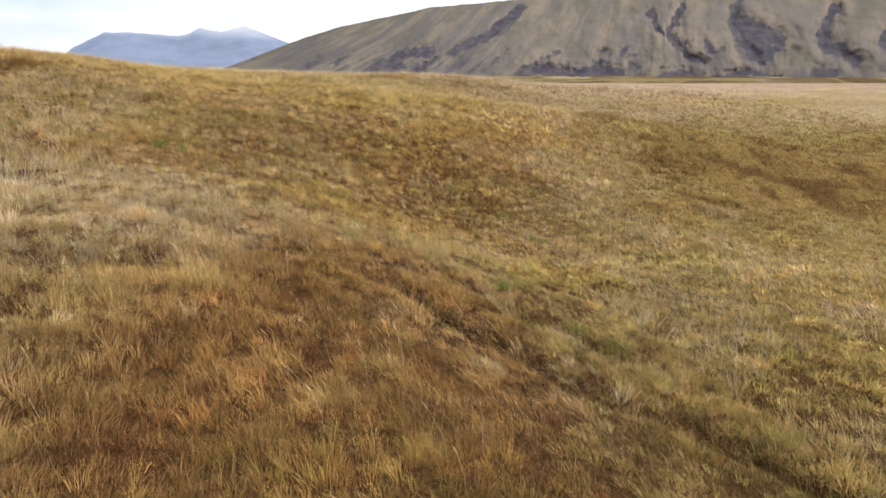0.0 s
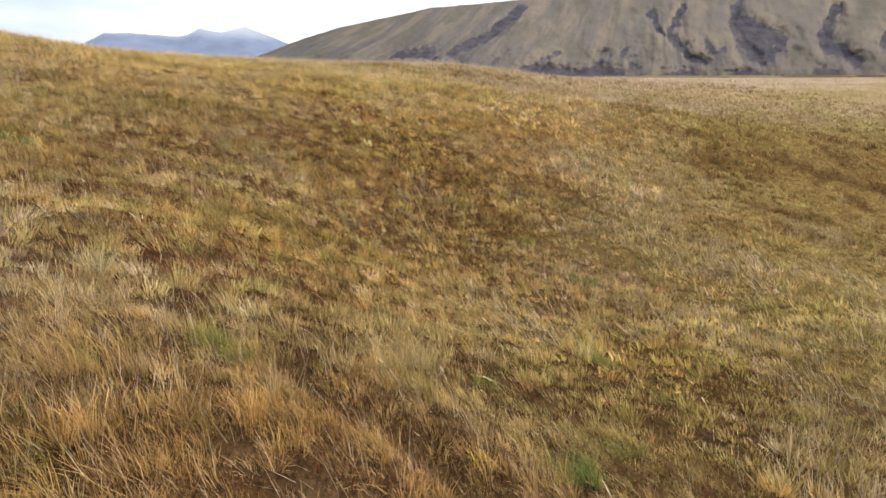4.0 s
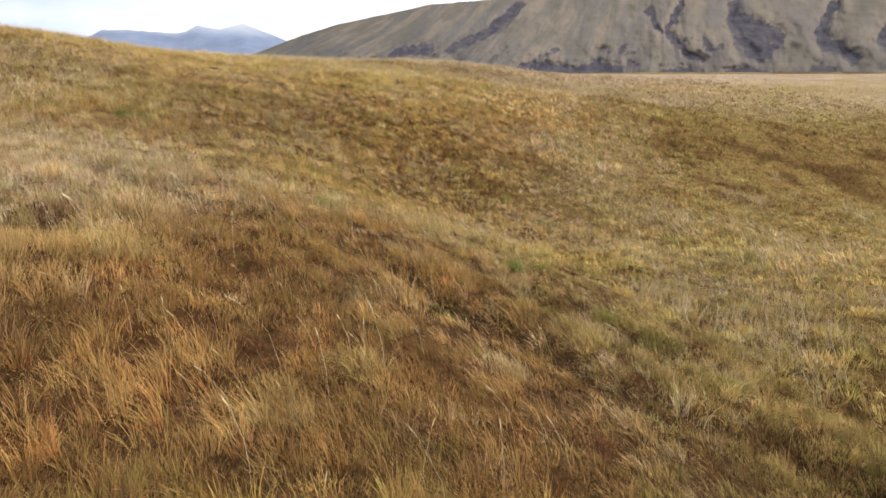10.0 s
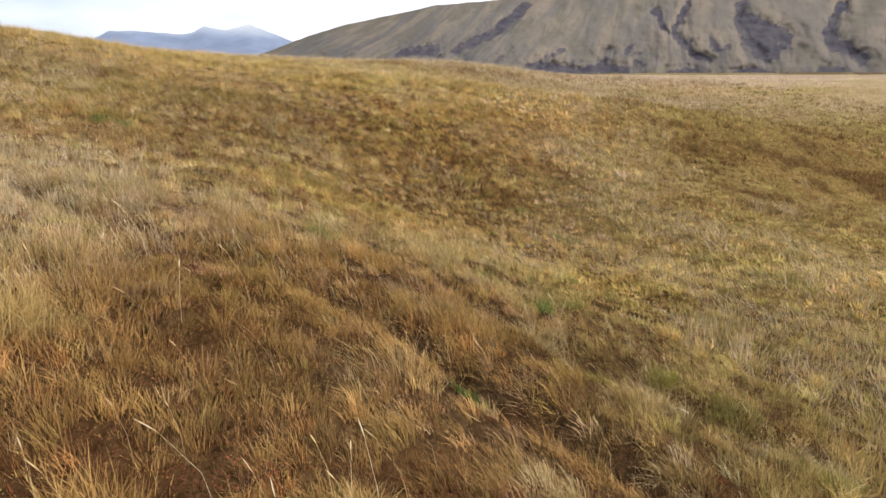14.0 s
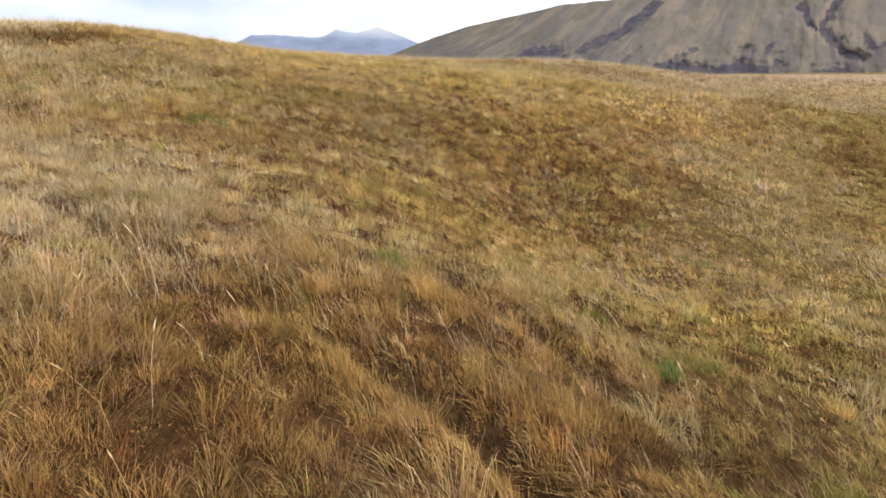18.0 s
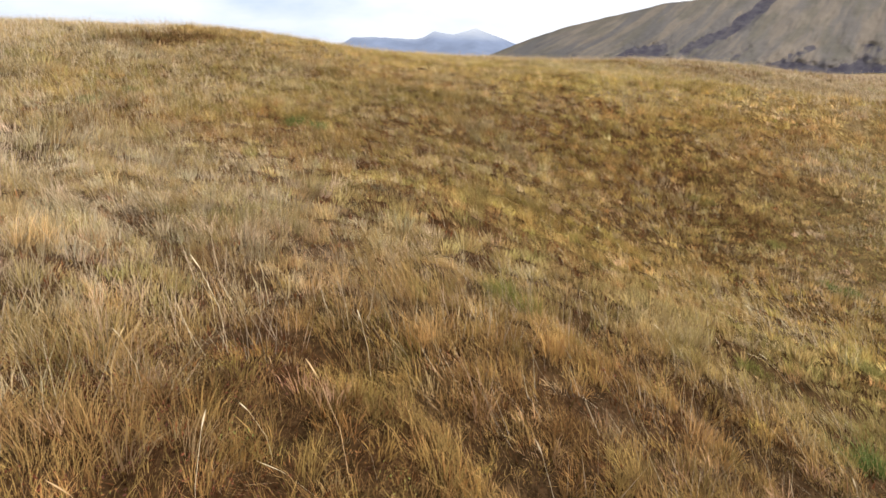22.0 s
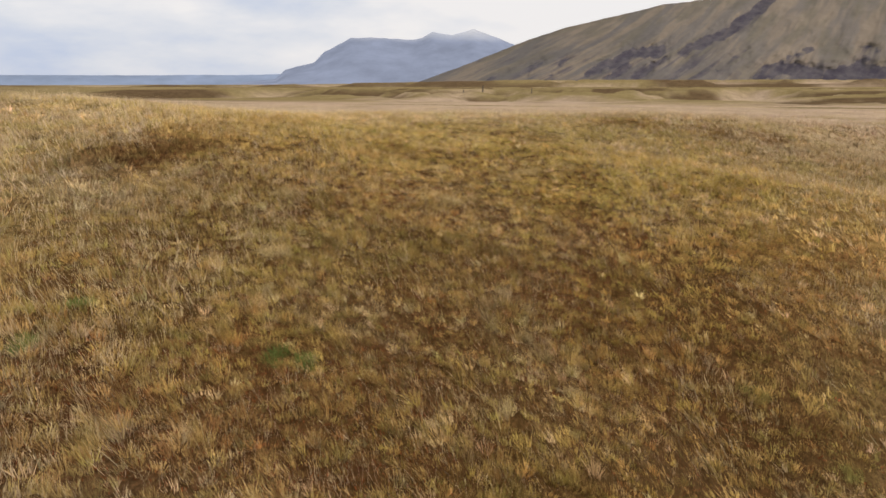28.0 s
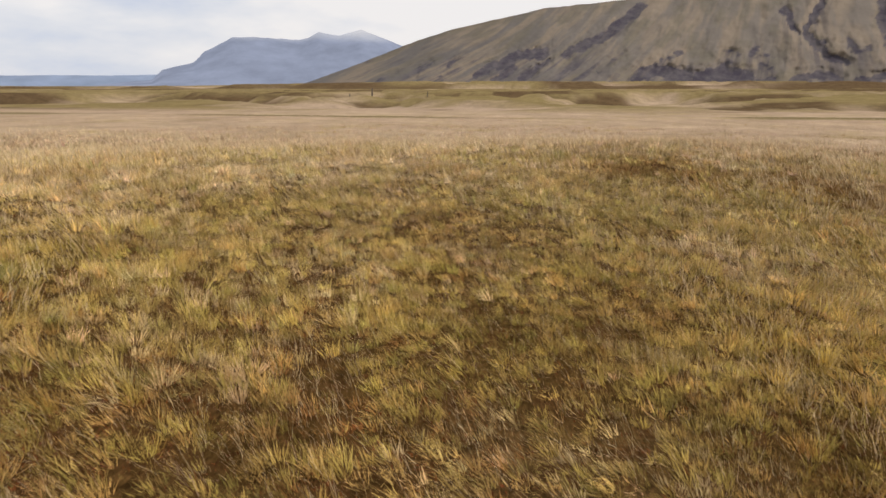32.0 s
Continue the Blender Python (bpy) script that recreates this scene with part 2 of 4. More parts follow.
def shares(x, y):
    """How much of each kind of growth there is at a place: gold, pale, olive, red, brown, faded."""
    n = [fbm(x * 0.45, y * 0.45, 4, 100 + 10 * k, 0.6) for k in range(4)]
    slope = np.exp(-(((x + 7.0) / 4.5) ** 2) - ((y - 9.5) / 4.0) ** 2)
    pale = 0.45 * sown(x, y, PALE_AT, 200) + 1.1 * smooth(0.52, 0.75, n[0]) * (0.35 + 0.65 * smooth(4, 9, y)) + 0.5 * slope * smooth(10.5, 8.0, y) + 0.25 * np.exp(-(((x + 1.5) / 4.5) ** 2) - ((y - 17.5) / 6.0) ** 2) + 0.6 * smooth(-2, 4, x) * smooth(30, 36, y) * smooth(44, 38, y)
    olive = 1.0 * sown(x, y, OLIVE_AT, 210) + 1.4 * smooth(0.52, 0.75, n[1])
    red = (0.9 + 0.5 * smooth(8, 12, y)) * sown(x, y, RED_AT, 220) + 0.6 * smooth(0.56, 0.78, n[2]) * smooth(38, 26, y) + 0.25 * np.exp(-(((x + 2.5) / 4.0) ** 2) - ((y - 10.5) / 1.8) ** 2)
    brown = 3.4 * sown(x, y, BROWN_AT, 230) + 0.25 * smooth(0.58, 0.8, n[3])
    faded = 3.0 * smooth(33, 50, y - 0.25 * np.clip(x + 10, 0, 12)) * smooth(0.75, 0.35, fbm(x / 60, y / 18, 3, 77) * smooth(70, 160, y)) * smooth(1.0, 2.1, land(x, y, False))
    hum = fbm(x / 36 + 3, y / 26, 3, 21)
    # hummock fronts facing the camera, browned to paint in their shade
    front_shade = fbm(x / 36 + 3, (y + 5) / 26, 3, 21) - hum
    faded = faded + 1.2 * smooth(60, 90, y) * smooth(1.0, 2.1, land(x, y, False))
    olive = olive + 1.7 * smooth(20, 27, y) * smooth(43, 37, y) * smooth(3, -3, x) * smooth(0.35, 0.6, fbm(x * 0.5, y * 0.35, 3, 78)) + 2.6 * smooth(80, 120, y) * smooth(0.46, 0.56, hum)
    bank = smooth(340, 356, y + 90 * (fbm(x / 150, y / 150, 3, 33) - 0.5)) * smooth(384, 370, y + 90 * (fbm(x / 150, y / 150, 3, 33) - 0.5))
    brown = brown + 5.0 * bank * smooth(0.40, 0.55, fbm(x / 70, y / 70, 3, 91)) + 7.0 * smooth(85, 120, y) * smooth(0.02, 0.055, front_shade) * smooth(330, 280, y)
    gold = 0.8 + 0.9 * smooth(-3.0, 6.0, x + 0.15 * (y - 8)) * smooth(36, 28, y)
    lush = smooth(1.2, 3.0, x) * smooth(3, 5, y) * smooth(18, 13, y)          # the hollow is greener and less bleached
    wall = hollow_wall(x, y)
    pale, olive = pale * (1 - 0.7 * np.maximum(lush, wall)), olive + 0.8 * lush + 0.9 * wall
    brown = brown * (1 - 0.45 * wall) + 2.2 * wall * smooth(0.50, 0.62, fbm(x * 1.1, y * 1.1, 3, 96))
    w = np.stack([gold, pale, olive, red, brown, faded], -1)
    return w / w.sum(-1, keepdims=True)


def heathy(x, y):
    """The stretch beyond the first bank, where low brown heath grows under the grass."""
    return smooth(11, 15, y) * smooth(34, 26, y) * smooth(11, 7, near_line(x, y, [(-3.0, 10.0), (-5.3, 20.0), (-7.5, 29.0)]))


def area_tint(x, y):
    """Tint by area: warmer and less blue in the middle of the meadow, with brightness raised in places."""
    m = smooth(8.5, 13, y) * smooth(36, 26, y) * smooth(8.0 + 4.0 * smooth(18, 24, y), 4.0 + 2.0 * smooth(18, 24, y), near_line(x, y, [(-3.0, 10.0), (-5.3, 20.0), (-7.5, 29.0)]))
    area_gain = 1.0 + 0.05 * smooth(-1.0, 6.0, x) * smooth(4, 9, y) * smooth(15, 12, y) + 0.08 * np.exp(-(((x + 6) / 3.5) ** 2) - ((y - 9) / 4.0) ** 2) + 0.16 * smooth(20, 26, y) * smooth(42, 36, y) * smooth(6, 2, x)
    return area_gain[..., None] * np.stack([1.0 + 0.09 * m, 1.0 - 0.01 * m, 1.0 - 0.34 * m], -1)


def growth_colour(x, y):
    c = shares(x, y) @ np.array([GOLD, PALE, OLIVE, RED, BROWN, FADED]) * area_tint(x, y)
    # beyond the field: faded hummocks, shade painted brown on their fronts, and brown broken banks
    hum = fbm(x / 36 + 3, y / 26, 5, 21, 0.55)
    front_shade = smooth(0.018, 0.050, fbm(x / 36 + 3, (y + 5) / 26, 5, 21, 0.55) - hum) * smooth(0.34, 0.48, fbm(x / 22, y / 22, 3, 23))
    crest = smooth(0.42, 0.58, hum + 0.25 * (fbm(x / 5, y / 5, 3, 24) - 0.5))
    far = np.array([0.40, 0.300, 0.212]) * (1 - crest)[..., None] + np.array([0.225, 0.172, 0.080]) * crest[..., None]
    edge = y + 90 * (fbm(x / 150, y / 150, 3, 33) - 0.5)
    bank = np.maximum(front_shade * smooth(330, 280, y), smooth(338, 352, edge) * smooth(388, 372, edge)) * smooth(0.30, 0.50, fbm(x / 45, y / 45, 3, 91))
    far = far * (1 - bank)[..., None] + np.array([0.110, 0.074, 0.040]) * bank[..., None]
    # dark line along the lip, put into the colour
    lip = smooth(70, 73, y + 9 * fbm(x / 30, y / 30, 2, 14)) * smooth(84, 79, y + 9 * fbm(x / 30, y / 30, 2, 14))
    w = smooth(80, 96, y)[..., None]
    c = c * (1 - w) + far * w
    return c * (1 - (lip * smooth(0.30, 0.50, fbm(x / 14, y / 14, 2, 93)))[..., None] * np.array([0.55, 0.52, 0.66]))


# ---- materials ----
def material(name):
    m = bpy.data.materials.new(name)
    m.use_nodes = True
    nt = m.node_tree
    return m, nt, nt.nodes["Principled BSDF"], nt.nodes["Material Output"]


def noise_node(nt, scale, detail=4.0, rough=0.55, squeeze=1.0):
    """Noise in the object's metres; squeeze stretches it along y, up a slope that faces -y."""
    tc = nt.nodes.new("ShaderNodeTexCoord")
    mp = nt.nodes.new("ShaderNodeMapping")
    mp.inputs["Scale"].default_value = (1.0, squeeze, 1.0)
    n = nt.nodes.new("ShaderNodeTexNoise")
    n.inputs["Scale"].default_value, n.inputs["Detail"].default_value, n.inputs["Roughness"].default_value = scale, detail, rough
    nt.links.new(tc.outputs["Object"], mp.inputs["Vector"])
    nt.links.new(mp.outputs[0], n.inputs["Vector"])
    return n


def remap(nt, src, a, b, lo, hi):
    r = nt.nodes.new("ShaderNodeMapRange")
    for k, v in zip(("From Min", "From Max", "To Min", "To Max"), (a, b, lo, hi)):
        r.inputs[k].default_value = v
    nt.links.new(src, r.inputs["Value"])
    return r.outputs[0]


def scaled(nt, colour, factor):
    m = nt.nodes.new("ShaderNodeVectorMath")
    m.operation = "SCALE"
    nt.links.new(colour, m.inputs[0])
    nt.links.new(factor, m.inputs["Scale"])
    return m.outputs[0]


def blended(nt, fac, a, b):
    m = nt.nodes.new("ShaderNodeMix")
    m.data_type = "RGBA"
    for sock, v in ((m.inputs[0], fac), (m.inputs[6], a), (m.inputs[7], b)):
        if isinstance(v, (tuple, float)):
            sock.default_value = v if isinstance(v, float) else (*v, 1)
        else:
            nt.links.new(v, sock)
    return m.outputs[2]


def attribute(nt, name):
    a = nt.nodes.new("ShaderNodeAttribute")
    a.attribute_name = name
    return a


def bumped(nt, bsdf, height, strength, distance):
    b = nt.nodes.new("ShaderNodeBump")
    b.inputs["Strength"].default_value, b.inputs["Distance"].default_value = strength, distance
    nt.links.new(height, b.inputs["Height"])
    nt.links.new(b.outputs[0], bsdf.inputs["Normal"])


def foliage_material(name, spread=0.5, through=0.3, sheen=0.03):
    """Dry leaves: the plant's own tint, varied from blade to blade, and some light let through."""
    m, nt, bsdf, out = material(name)
    tint = attribute(nt, "tint")
    geo = nt.nodes.new("ShaderNodeNewGeometry")
    factor = remap(nt, geo.outputs["Random Per Island"], 0, 1, 1 - spread, 1 + spread)
    colour = scaled(nt, tint.outputs["Color"], factor)
    nt.links.new(colour, bsdf.inputs["Base Color"])
    bsdf.inputs["Roughness"].default_value = 0.85
    bsdf.inputs["Specular IOR Level"].default_value = sheen
    tr = nt.nodes.new("ShaderNodeBsdfTranslucent")
    nt.links.new(colour, tr.inputs["Color"])
    mix = nt.nodes.new("ShaderNodeMixShader")
    mix.inputs[0].default_value = through
    nt.links.new(bsdf.outputs[0], mix.inputs[1])
    nt.links.new(tr.outputs[0], mix.inputs[2])
    nt.links.new(mix.outputs[0], out.inputs["Surface"])
    return m


GRASS = foliage_material("dry_grass", 0.28, 0.10)
THATCH = foliage_material("shade_thatch", 0.45, 0.0, 0.0)
FIELD = foliage_material("bleached_field_grass", 0.10, 0.3)
LEAF = foliage_material("heath_leaf", 0.32, 0.15, 0.05)


def ground_material():
    """Moss, peat and matted dead grass: paler mats at the scale of a hand, fibres finer still. The dark pits are
    painted shade between tufts.
    """
    m, nt, bsdf, out = material("moor_ground")
    tint = attribute(nt, "tint")
    fine, mats, pits, blotch = noise_node(nt, 42.0, 4, 0.65), noise_node(nt, 8.5, 5, 0.68), noise_node(nt, 3.0, 5, 0.62), noise_node(nt, 0.35, 4)
    # stretched along the view, so that they read as short upright blades
    fibres, straws = noise_node(nt, 70.0, 3, 0.6, 0.14), noise_node(nt, 26.0, 3, 0.6, 0.16)
    c = scaled(nt, tint.outputs["Color"], remap(nt, fine.outputs["Fac"], 0.32, 0.68, 0.78, 1.20))
    c = scaled(nt, c, remap(nt, fibres.outputs["Fac"], 0.32, 0.68, 0.66, 1.32))
    c = scaled(nt, c, remap(nt, straws.outputs["Fac"], 0.32, 0.68, 0.75, 1.24))
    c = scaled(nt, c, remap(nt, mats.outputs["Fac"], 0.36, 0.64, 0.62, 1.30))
    # gaps between tufts: their shade is painted in as dark brown
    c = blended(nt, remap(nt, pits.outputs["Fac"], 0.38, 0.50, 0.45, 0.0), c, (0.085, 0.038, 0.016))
    c = scaled(nt, c, remap(nt, blotch.outputs["Fac"], 0.3, 0.7, 0.86, 1.1))
    even = scaled(nt, tint.outputs["Color"], remap(nt, blotch.outputs["Fac"], 0.3, 0.7, 0.86, 1.1))
    wisps, tufts = noise_node(nt, 0.22, 6, 0.62, 3.0), noise_node(nt, 1.3, 5, 0.65)
    even = scaled(nt, even, remap(nt, wisps.outputs["Fac"], 0.3, 0.7, 0.84, 1.14))
    even = scaled(nt, even, remap(nt, tufts.outputs["Fac"], 0.3, 0.7, 0.82, 1.16))
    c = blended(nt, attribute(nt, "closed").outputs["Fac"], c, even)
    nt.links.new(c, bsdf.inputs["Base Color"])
    bsdf.inputs["Roughness"].default_value = 0.95
    bsdf.inputs["Specular IOR Level"].default_value = 0.0
    both = nt.nodes.new("ShaderNodeMath")
    both.operation = "MULTIPLY_ADD"
    nt.links.new(mats.outputs["Fac"], both.inputs[0])
    both.inputs[1].default_value = 0.5
    nt.links.new(pits.outputs["Fac"], both.inputs[2])
    bumped(nt, bsdf, both.outputs[0], 0.9, 0.22)
    return m


MOOR = ground_material()


def set_tint(me, rgb):
    a = me.attributes.new("tint", "FLOAT_COLOR", "POINT")
    flat = np.ones((len(rgb), 4), np.float32)
    flat[:, :3] = rgb
    a.data.foreach_set("color", flat.ravel())


def sheet(name, verts, faces, mat, smooth_faces=True):
    """A mesh from arrays; the faces all have the same number of corners."""
    me = bpy.data.meshes.new(name)
    nf, k = faces.shape
    me.vertices.add(len(verts))
    me.vertices.foreach_set("co", np.asarray(verts, np.float32).ravel())
    me.loops.add(nf * k)
    me.loops.foreach_set("vertex_index", faces.astype(np.int32).ravel())
    me.polygons.add(nf)
    me.polygons.foreach_set("loop_start", np.arange(0, nf * k, k, dtype=np.int32))
    me.polygons.foreach_set("use_smooth", np.full(nf, smooth_faces))
    me.update(calc_edges=True)
    me.materials.append(mat)
    return me


def grid_faces(nx, ny):
    i = (np.arange(ny - 1)[:, None] * nx + np.arange(nx - 1)[None]).ravel()
    return np.stack([i, i + 1, i + nx + 1, i + nx], -1)


# ---- ground: one sheet to the horizon ----
def spaced(lo, hi, step, low_end, high_end, growth):
    mid_part = list(np.arange(lo, hi + 1e-6, step))
    up, s = [hi], step
    while up[-1] < high_end:
        s *= growth
        up.append(up[-1] + s)
    down, s = [lo], step
    while down[-1] > low_end:
        s *= growth
        down.append(down[-1] - s)
    return np.array(down[:0:-1] + mid_part + up[1:])


gx = np.concatenate([spaced(-12, -5.001, 0.25, -4700, -5.0, 1.055)[:-1], np.arange(-5, 4, 0.13), spaced(4, 11, 0.25, 4, 4700, 1.055)])
gy = np.concatenate([spaced(0, 1.5, 0.20, -900, 1.5, 1.05)[:-1], np.arange(1.5, 11, 0.13), spaced(11, 33, 0.25, 11, 4700, 1.027)])
gx, gy = np.unique(gx.round(4)), np.unique(gy.round(4))
X, Y = np.meshgrid(gx, gy)
Z = land(X, Y)
verts = np.stack([X, Y, Z], -1).reshape(-1, 3)
ground_me = sheet("ground", verts, grid_faces(len(gx), len(gy)), MOOR)
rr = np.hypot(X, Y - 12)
# soil colour made darker still, to hold the shade between blades
shaded_soil = np.array([0.050, 0.024, 0.011])
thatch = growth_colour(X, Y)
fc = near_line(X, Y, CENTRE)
# shade painted under the near grass and in the tracks, fading with distance
gap_dark = (0.60 * smooth(12, 4, fc) * smooth(46, 38, Y) + 0.6 * smooth(0.25, 0.75, shares(X, Y)[..., 4]) * smooth(0.36, 0.56, fbm(X * 1.6, Y * 1.6, 3, 95)) * smooth(46, 36, Y) + 0.30 * smooth(50, 16, fc) * smooth(46, 36, Y))[..., None] + np.clip(track(X, Y) * 3.0, 0, 0.35)[..., None]
gap_dark = np.clip(gap_dark, 0, 0.92)
set_tint(ground_me, (thatch * (1 - gap_dark) + shaded_soil * gap_dark).reshape(-1, 3))
closed = ground_me.attributes.new("closed", "FLOAT", "POINT")          # evens out the texture and its painted pits with distance
closed.data.foreach_set("value", np.maximum(0.85 * smooth(45, 85, rr), 0.85 * smooth(36, 43, Y)).astype(np.float32).ravel())
tagged(new("ground", ground_me), "rolling autumn moorland of dry golden grass and moss", "ground", kind="structure")

# ---- the near mountain ----
SKYLINE = [(-22.5, -0.2), (-20.95, 0.16), (-17.7, 1.3), (-14.9, 2.3), (-12.35, 3.3), (-10.95, 3.78), (-8.4, 4.55), (-5.64, 5.15), (-2.9, 5.69), (-1.1, 6.09), (1.1, 6.27), (3.3, 6.45), (5.5, 6.65), (12, 7.2), (22, 7.8), (40, 8.0), (62, 6.5), (75, 2.0), (80, -0.2)]
# crags and gullies: bearing and height in degrees along each, then width and depth
CRAGS = [
    ([(-4.6, 1.7), (-3.6, 2.3), (-2.2, 2.5), (-0.8, 2.75)], 0.34, 1.0), ([(-6.6, 0.9), (-4.9, 1.9)], 0.22, 0.8), ([(-5.2, 0.5), (-3.6, 1.6)], 0.22, 0.8),
    ([(0.6, 2.6), (1.6, 3.2), (2.9, 3.6), (4.2, 4.2), (5.5, 5.3), (6.2, 6.2)], 0.30, 0.9), ([(-3.0, 0.5), (-1.6, 1.7), (-0.6, 2.2)], 0.24, 0.8),
    ([(6.2, 0.7), (7.6, 1.25), (9.8, 0.85)], 0.42, 1.0), ([(11.0, 0.7), (12.6, 1.3), (14.3, 0.8)], 0.42, 1.0), ([(12.9, 1.9), (13.5, 2.4), (12.6, 2.6)], 0.34, 0.5),
    ([(16.5, 5.5), (17.0, 4.6), (17.4, 3.8)], 0.18, 0.8), ([(18.8, 5.9), (18.2, 5.0), (17.9, 3.9), (18.8, 3.0), (19.3, 2.1), (20.6, 1.8)], 0.24, 0.9),
    ([(22.6, 6.0), (22.5, 4.6), (23.2, 3.2), (24.5, 2.0)], 0.30, 1.0), ([(22.8, 4.6), (24.4, 4.1), (25.9, 2.8), (24.7, 2.0)], 0.42, 0.95), ([(23.6, 3.6), (24.5, 2.8)], 0.55, 0.8),
    ([(29.3, 5.4), (28.5, 3.6), (28.9, 2.6), (29.7, 2.5), (30.8, 1.6)], 0.30, 1.0), ([(17.6, 0.7), (19.4, 0.9), (20.3, 0.6)], 0.25, 1.0),
]
SCARS = [
    ([(28.3, 0.7), (29.6, 0.8)], 0.28, 1.0), ([(20.4, 3.4), (21.3, 2.5), (21.9, 2.7)], 0.24, 0.6), ([(14.6, 2.8), (15.9, 2.3), (15.5, 1.5)], 0.42, 0.5), ([(33.0, 5.0), (32.4, 3.0), (34.0, 1.2)], 0.40, 0.9),
    ([(-9.5, 1.0), (-8.2, 2.1)], 0.2, 0.5), ([(-11.6, 1.0), (-10.3, 2.0)], 0.18, 0.5), ([(-14.5, 0.5), (-13.2, 1.4)], 0.15, 0.4), ([(8.2, 2.1), (9.4, 2.6)], 0.28, 0.6), ([(3.2, 1.2), (5.0, 2.6)], 0.2, 0.4),
    ([(21.5, 0.6), (24.0, 0.9), (26.2, 0.6)], 0.22, 0.7), ([(8.5, 0.5), (16.0, 0.5)], 0.16, 0.7), ([(38.0, 5.5), (37.0, 3.0), (38.5, 1.0)], 0.5, 0.9),
]


def mountain_material():
    m, nt, bsdf, out = material("mountain_slope")
    rock = attribute(nt, "rock").outputs["Fac"]
    tint = attribute(nt, "tint").outputs["Color"]
    fine, broad = noise_node(nt, 0.04, 6, 0.62, 0.4), noise_node(nt, 0.010, 5, 0.6, 0.4)
    slope = scaled(nt, tint, remap(nt, fine.outputs["Fac"], 0.3, 0.7, 0.93, 1.06))
    slope = scaled(nt, slope, remap(nt, broad.outputs["Fac"], 0.3, 0.7, 0.94, 1.05))
    dark = blended(nt, remap(nt, fine.outputs["Fac"], 0.35, 0.7, 0.0, 1.0), (0.044, 0.039, 0.052), (0.096, 0.086, 0.090))
    nt.links.new(blended(nt, rock, slope, dark), bsdf.inputs["Base Color"])
    bsdf.inputs["Roughness"].default_value = 0.95
    bsdf.inputs["Specular IOR Level"].default_value = 0.05
    bumped(nt, bsdf, fine.outputs["Fac"], 0.18, 4.0)
    return m


def build_mountain():
    nu, nv = 1000, 90
    u = np.concatenate([np.linspace(-22.5, 36, 860), np.linspace(36.3, 80, nu - 860)])
    v = np.linspace(0, 1, nv)
    U, V = np.meshgrid(u, v)
    top = np.interp(U, [p[0] for p in SKYLINE], [p[1] for p in SKYLINE])
    E = top * V + 0.10 * (fbm(U * 0.9, U * 0 + 2, 3, 301) - 0.5) * V ** 4                                              # height above the horizon, degrees
    rock, carve = np.zeros_like(U), np.zeros_like(U)
    wu = U + 0.9 * (fbm(U * 1.4, E * 1.4, 4, 310) - 0.5) + 0.15 * (fbm(U * 5, E * 5, 2, 311) - 0.5)
    we = E + 0.6 * (fbm(U * 1.4, E * 1.4, 4, 320) - 0.5) + 0.10 * (fbm(U * 5, E * 5, 2, 321) - 0.5)
    ruggedness = 0.45 + 1.15 * fbm(U * 0.9, E * 1.3, 3, 315)
    for pts, width, depth in CRAGS + SCARS:
        d = near_line(wu, we, pts) / ruggedness
        carve = np.maximum(carve, depth * np.exp(-((d / (2.0 * width)) ** 2)))
        rock = np.maximum(rock, depth * smooth(1.7, 0.6, d / width))
    # fall lines: they lean to the west on the falling shoulder and stand upright further east
    lean = np.interp(U, [-22, -5, 6, 18, 30], [2.6, 2.0, 1.0, -0.25, -0.5])
    W = U - lean * E
    rills = 0.6 * fbm(W * 0.8, E * 0.8, 4, 330, 0.5) + 0.4 * fbm(U * 0.7, E * 1.3, 4, 335, 0.55)
    gully = fbm(W * 2.6, E * 0.8, 3, 340)
    rock = np.clip(smooth(0.38, 0.54, 0.9 * rock + 0.6 * (fbm(U * 2.0, E * 3.4, 4, 350, 0.5) - 0.5)) * smooth(0.02, 0.3, rock) * (0.78 + 0.35 * fbm(U * 5, E * 7, 3, 352)) + 0.85 * smooth(0.55, 0.68, gully) * smooth(4.2, 1.0, E) * smooth(0.40, 0.58, rills) * smooth(9, 1, U)
                   + 0.6 * smooth(0.56, 0.66, fbm(U * 0.55, E * 0.9, 4, 355, 0.6)) * smooth(2.6, 1.0, E) * smooth(0, 8, U), 0, 1)
    rock = rock * smooth(0.05, 0.35, E)
    foot, ridge = 1450.0 - 4.0 * np.abs(U - 12), 2150.0
    dist = foot + (ridge - foot) * (0.30 * V + 0.70 * V ** 1.7)
    dist = dist + 40 * carve * smooth(0.0, 0.25, V) * smooth(1.0, 0.85, V) + (62 * (rills - 0.5) + 5 * (gully - 0.5)) * smooth(0, 0.2, V) * smooth(1.0, 0.9, V)
    a = np.radians(U)
    P = np.stack([dist * np.sin(a), dist * np.cos(a), 2.0 + dist * np.tan(np.radians(E)) - 4 * (V < 0.004)], -1)
    tan, grey, moss = np.array([0.208, 0.169, 0.130]), np.array([0.120, 0.112, 0.108]), np.array([0.128, 0.112, 0.074])
    Q = W + 0.7 * (fbm(U * 0.6, E * 1.1, 3, 358) - 0.5)
    ribs = 0.72 * fbm(Q * 0.7, E * 0.45, 4, 360) + 0.28 * fbm(Q * 2.6, E * 0.9, 3, 365)
    # west shoulder greyed and darkened in the tint, to paint it as the shaded side
    g = (smooth(0.36, 0.62, ribs) * np.interp(U, [-22, -6, 6, 30], [0.95, 0.85, 0.65, 0.5]))[..., None]
    s = smooth(0.48, 0.72, fbm(W * 0.6, E * 0.8, 4, 370))[..., None] * 0.6
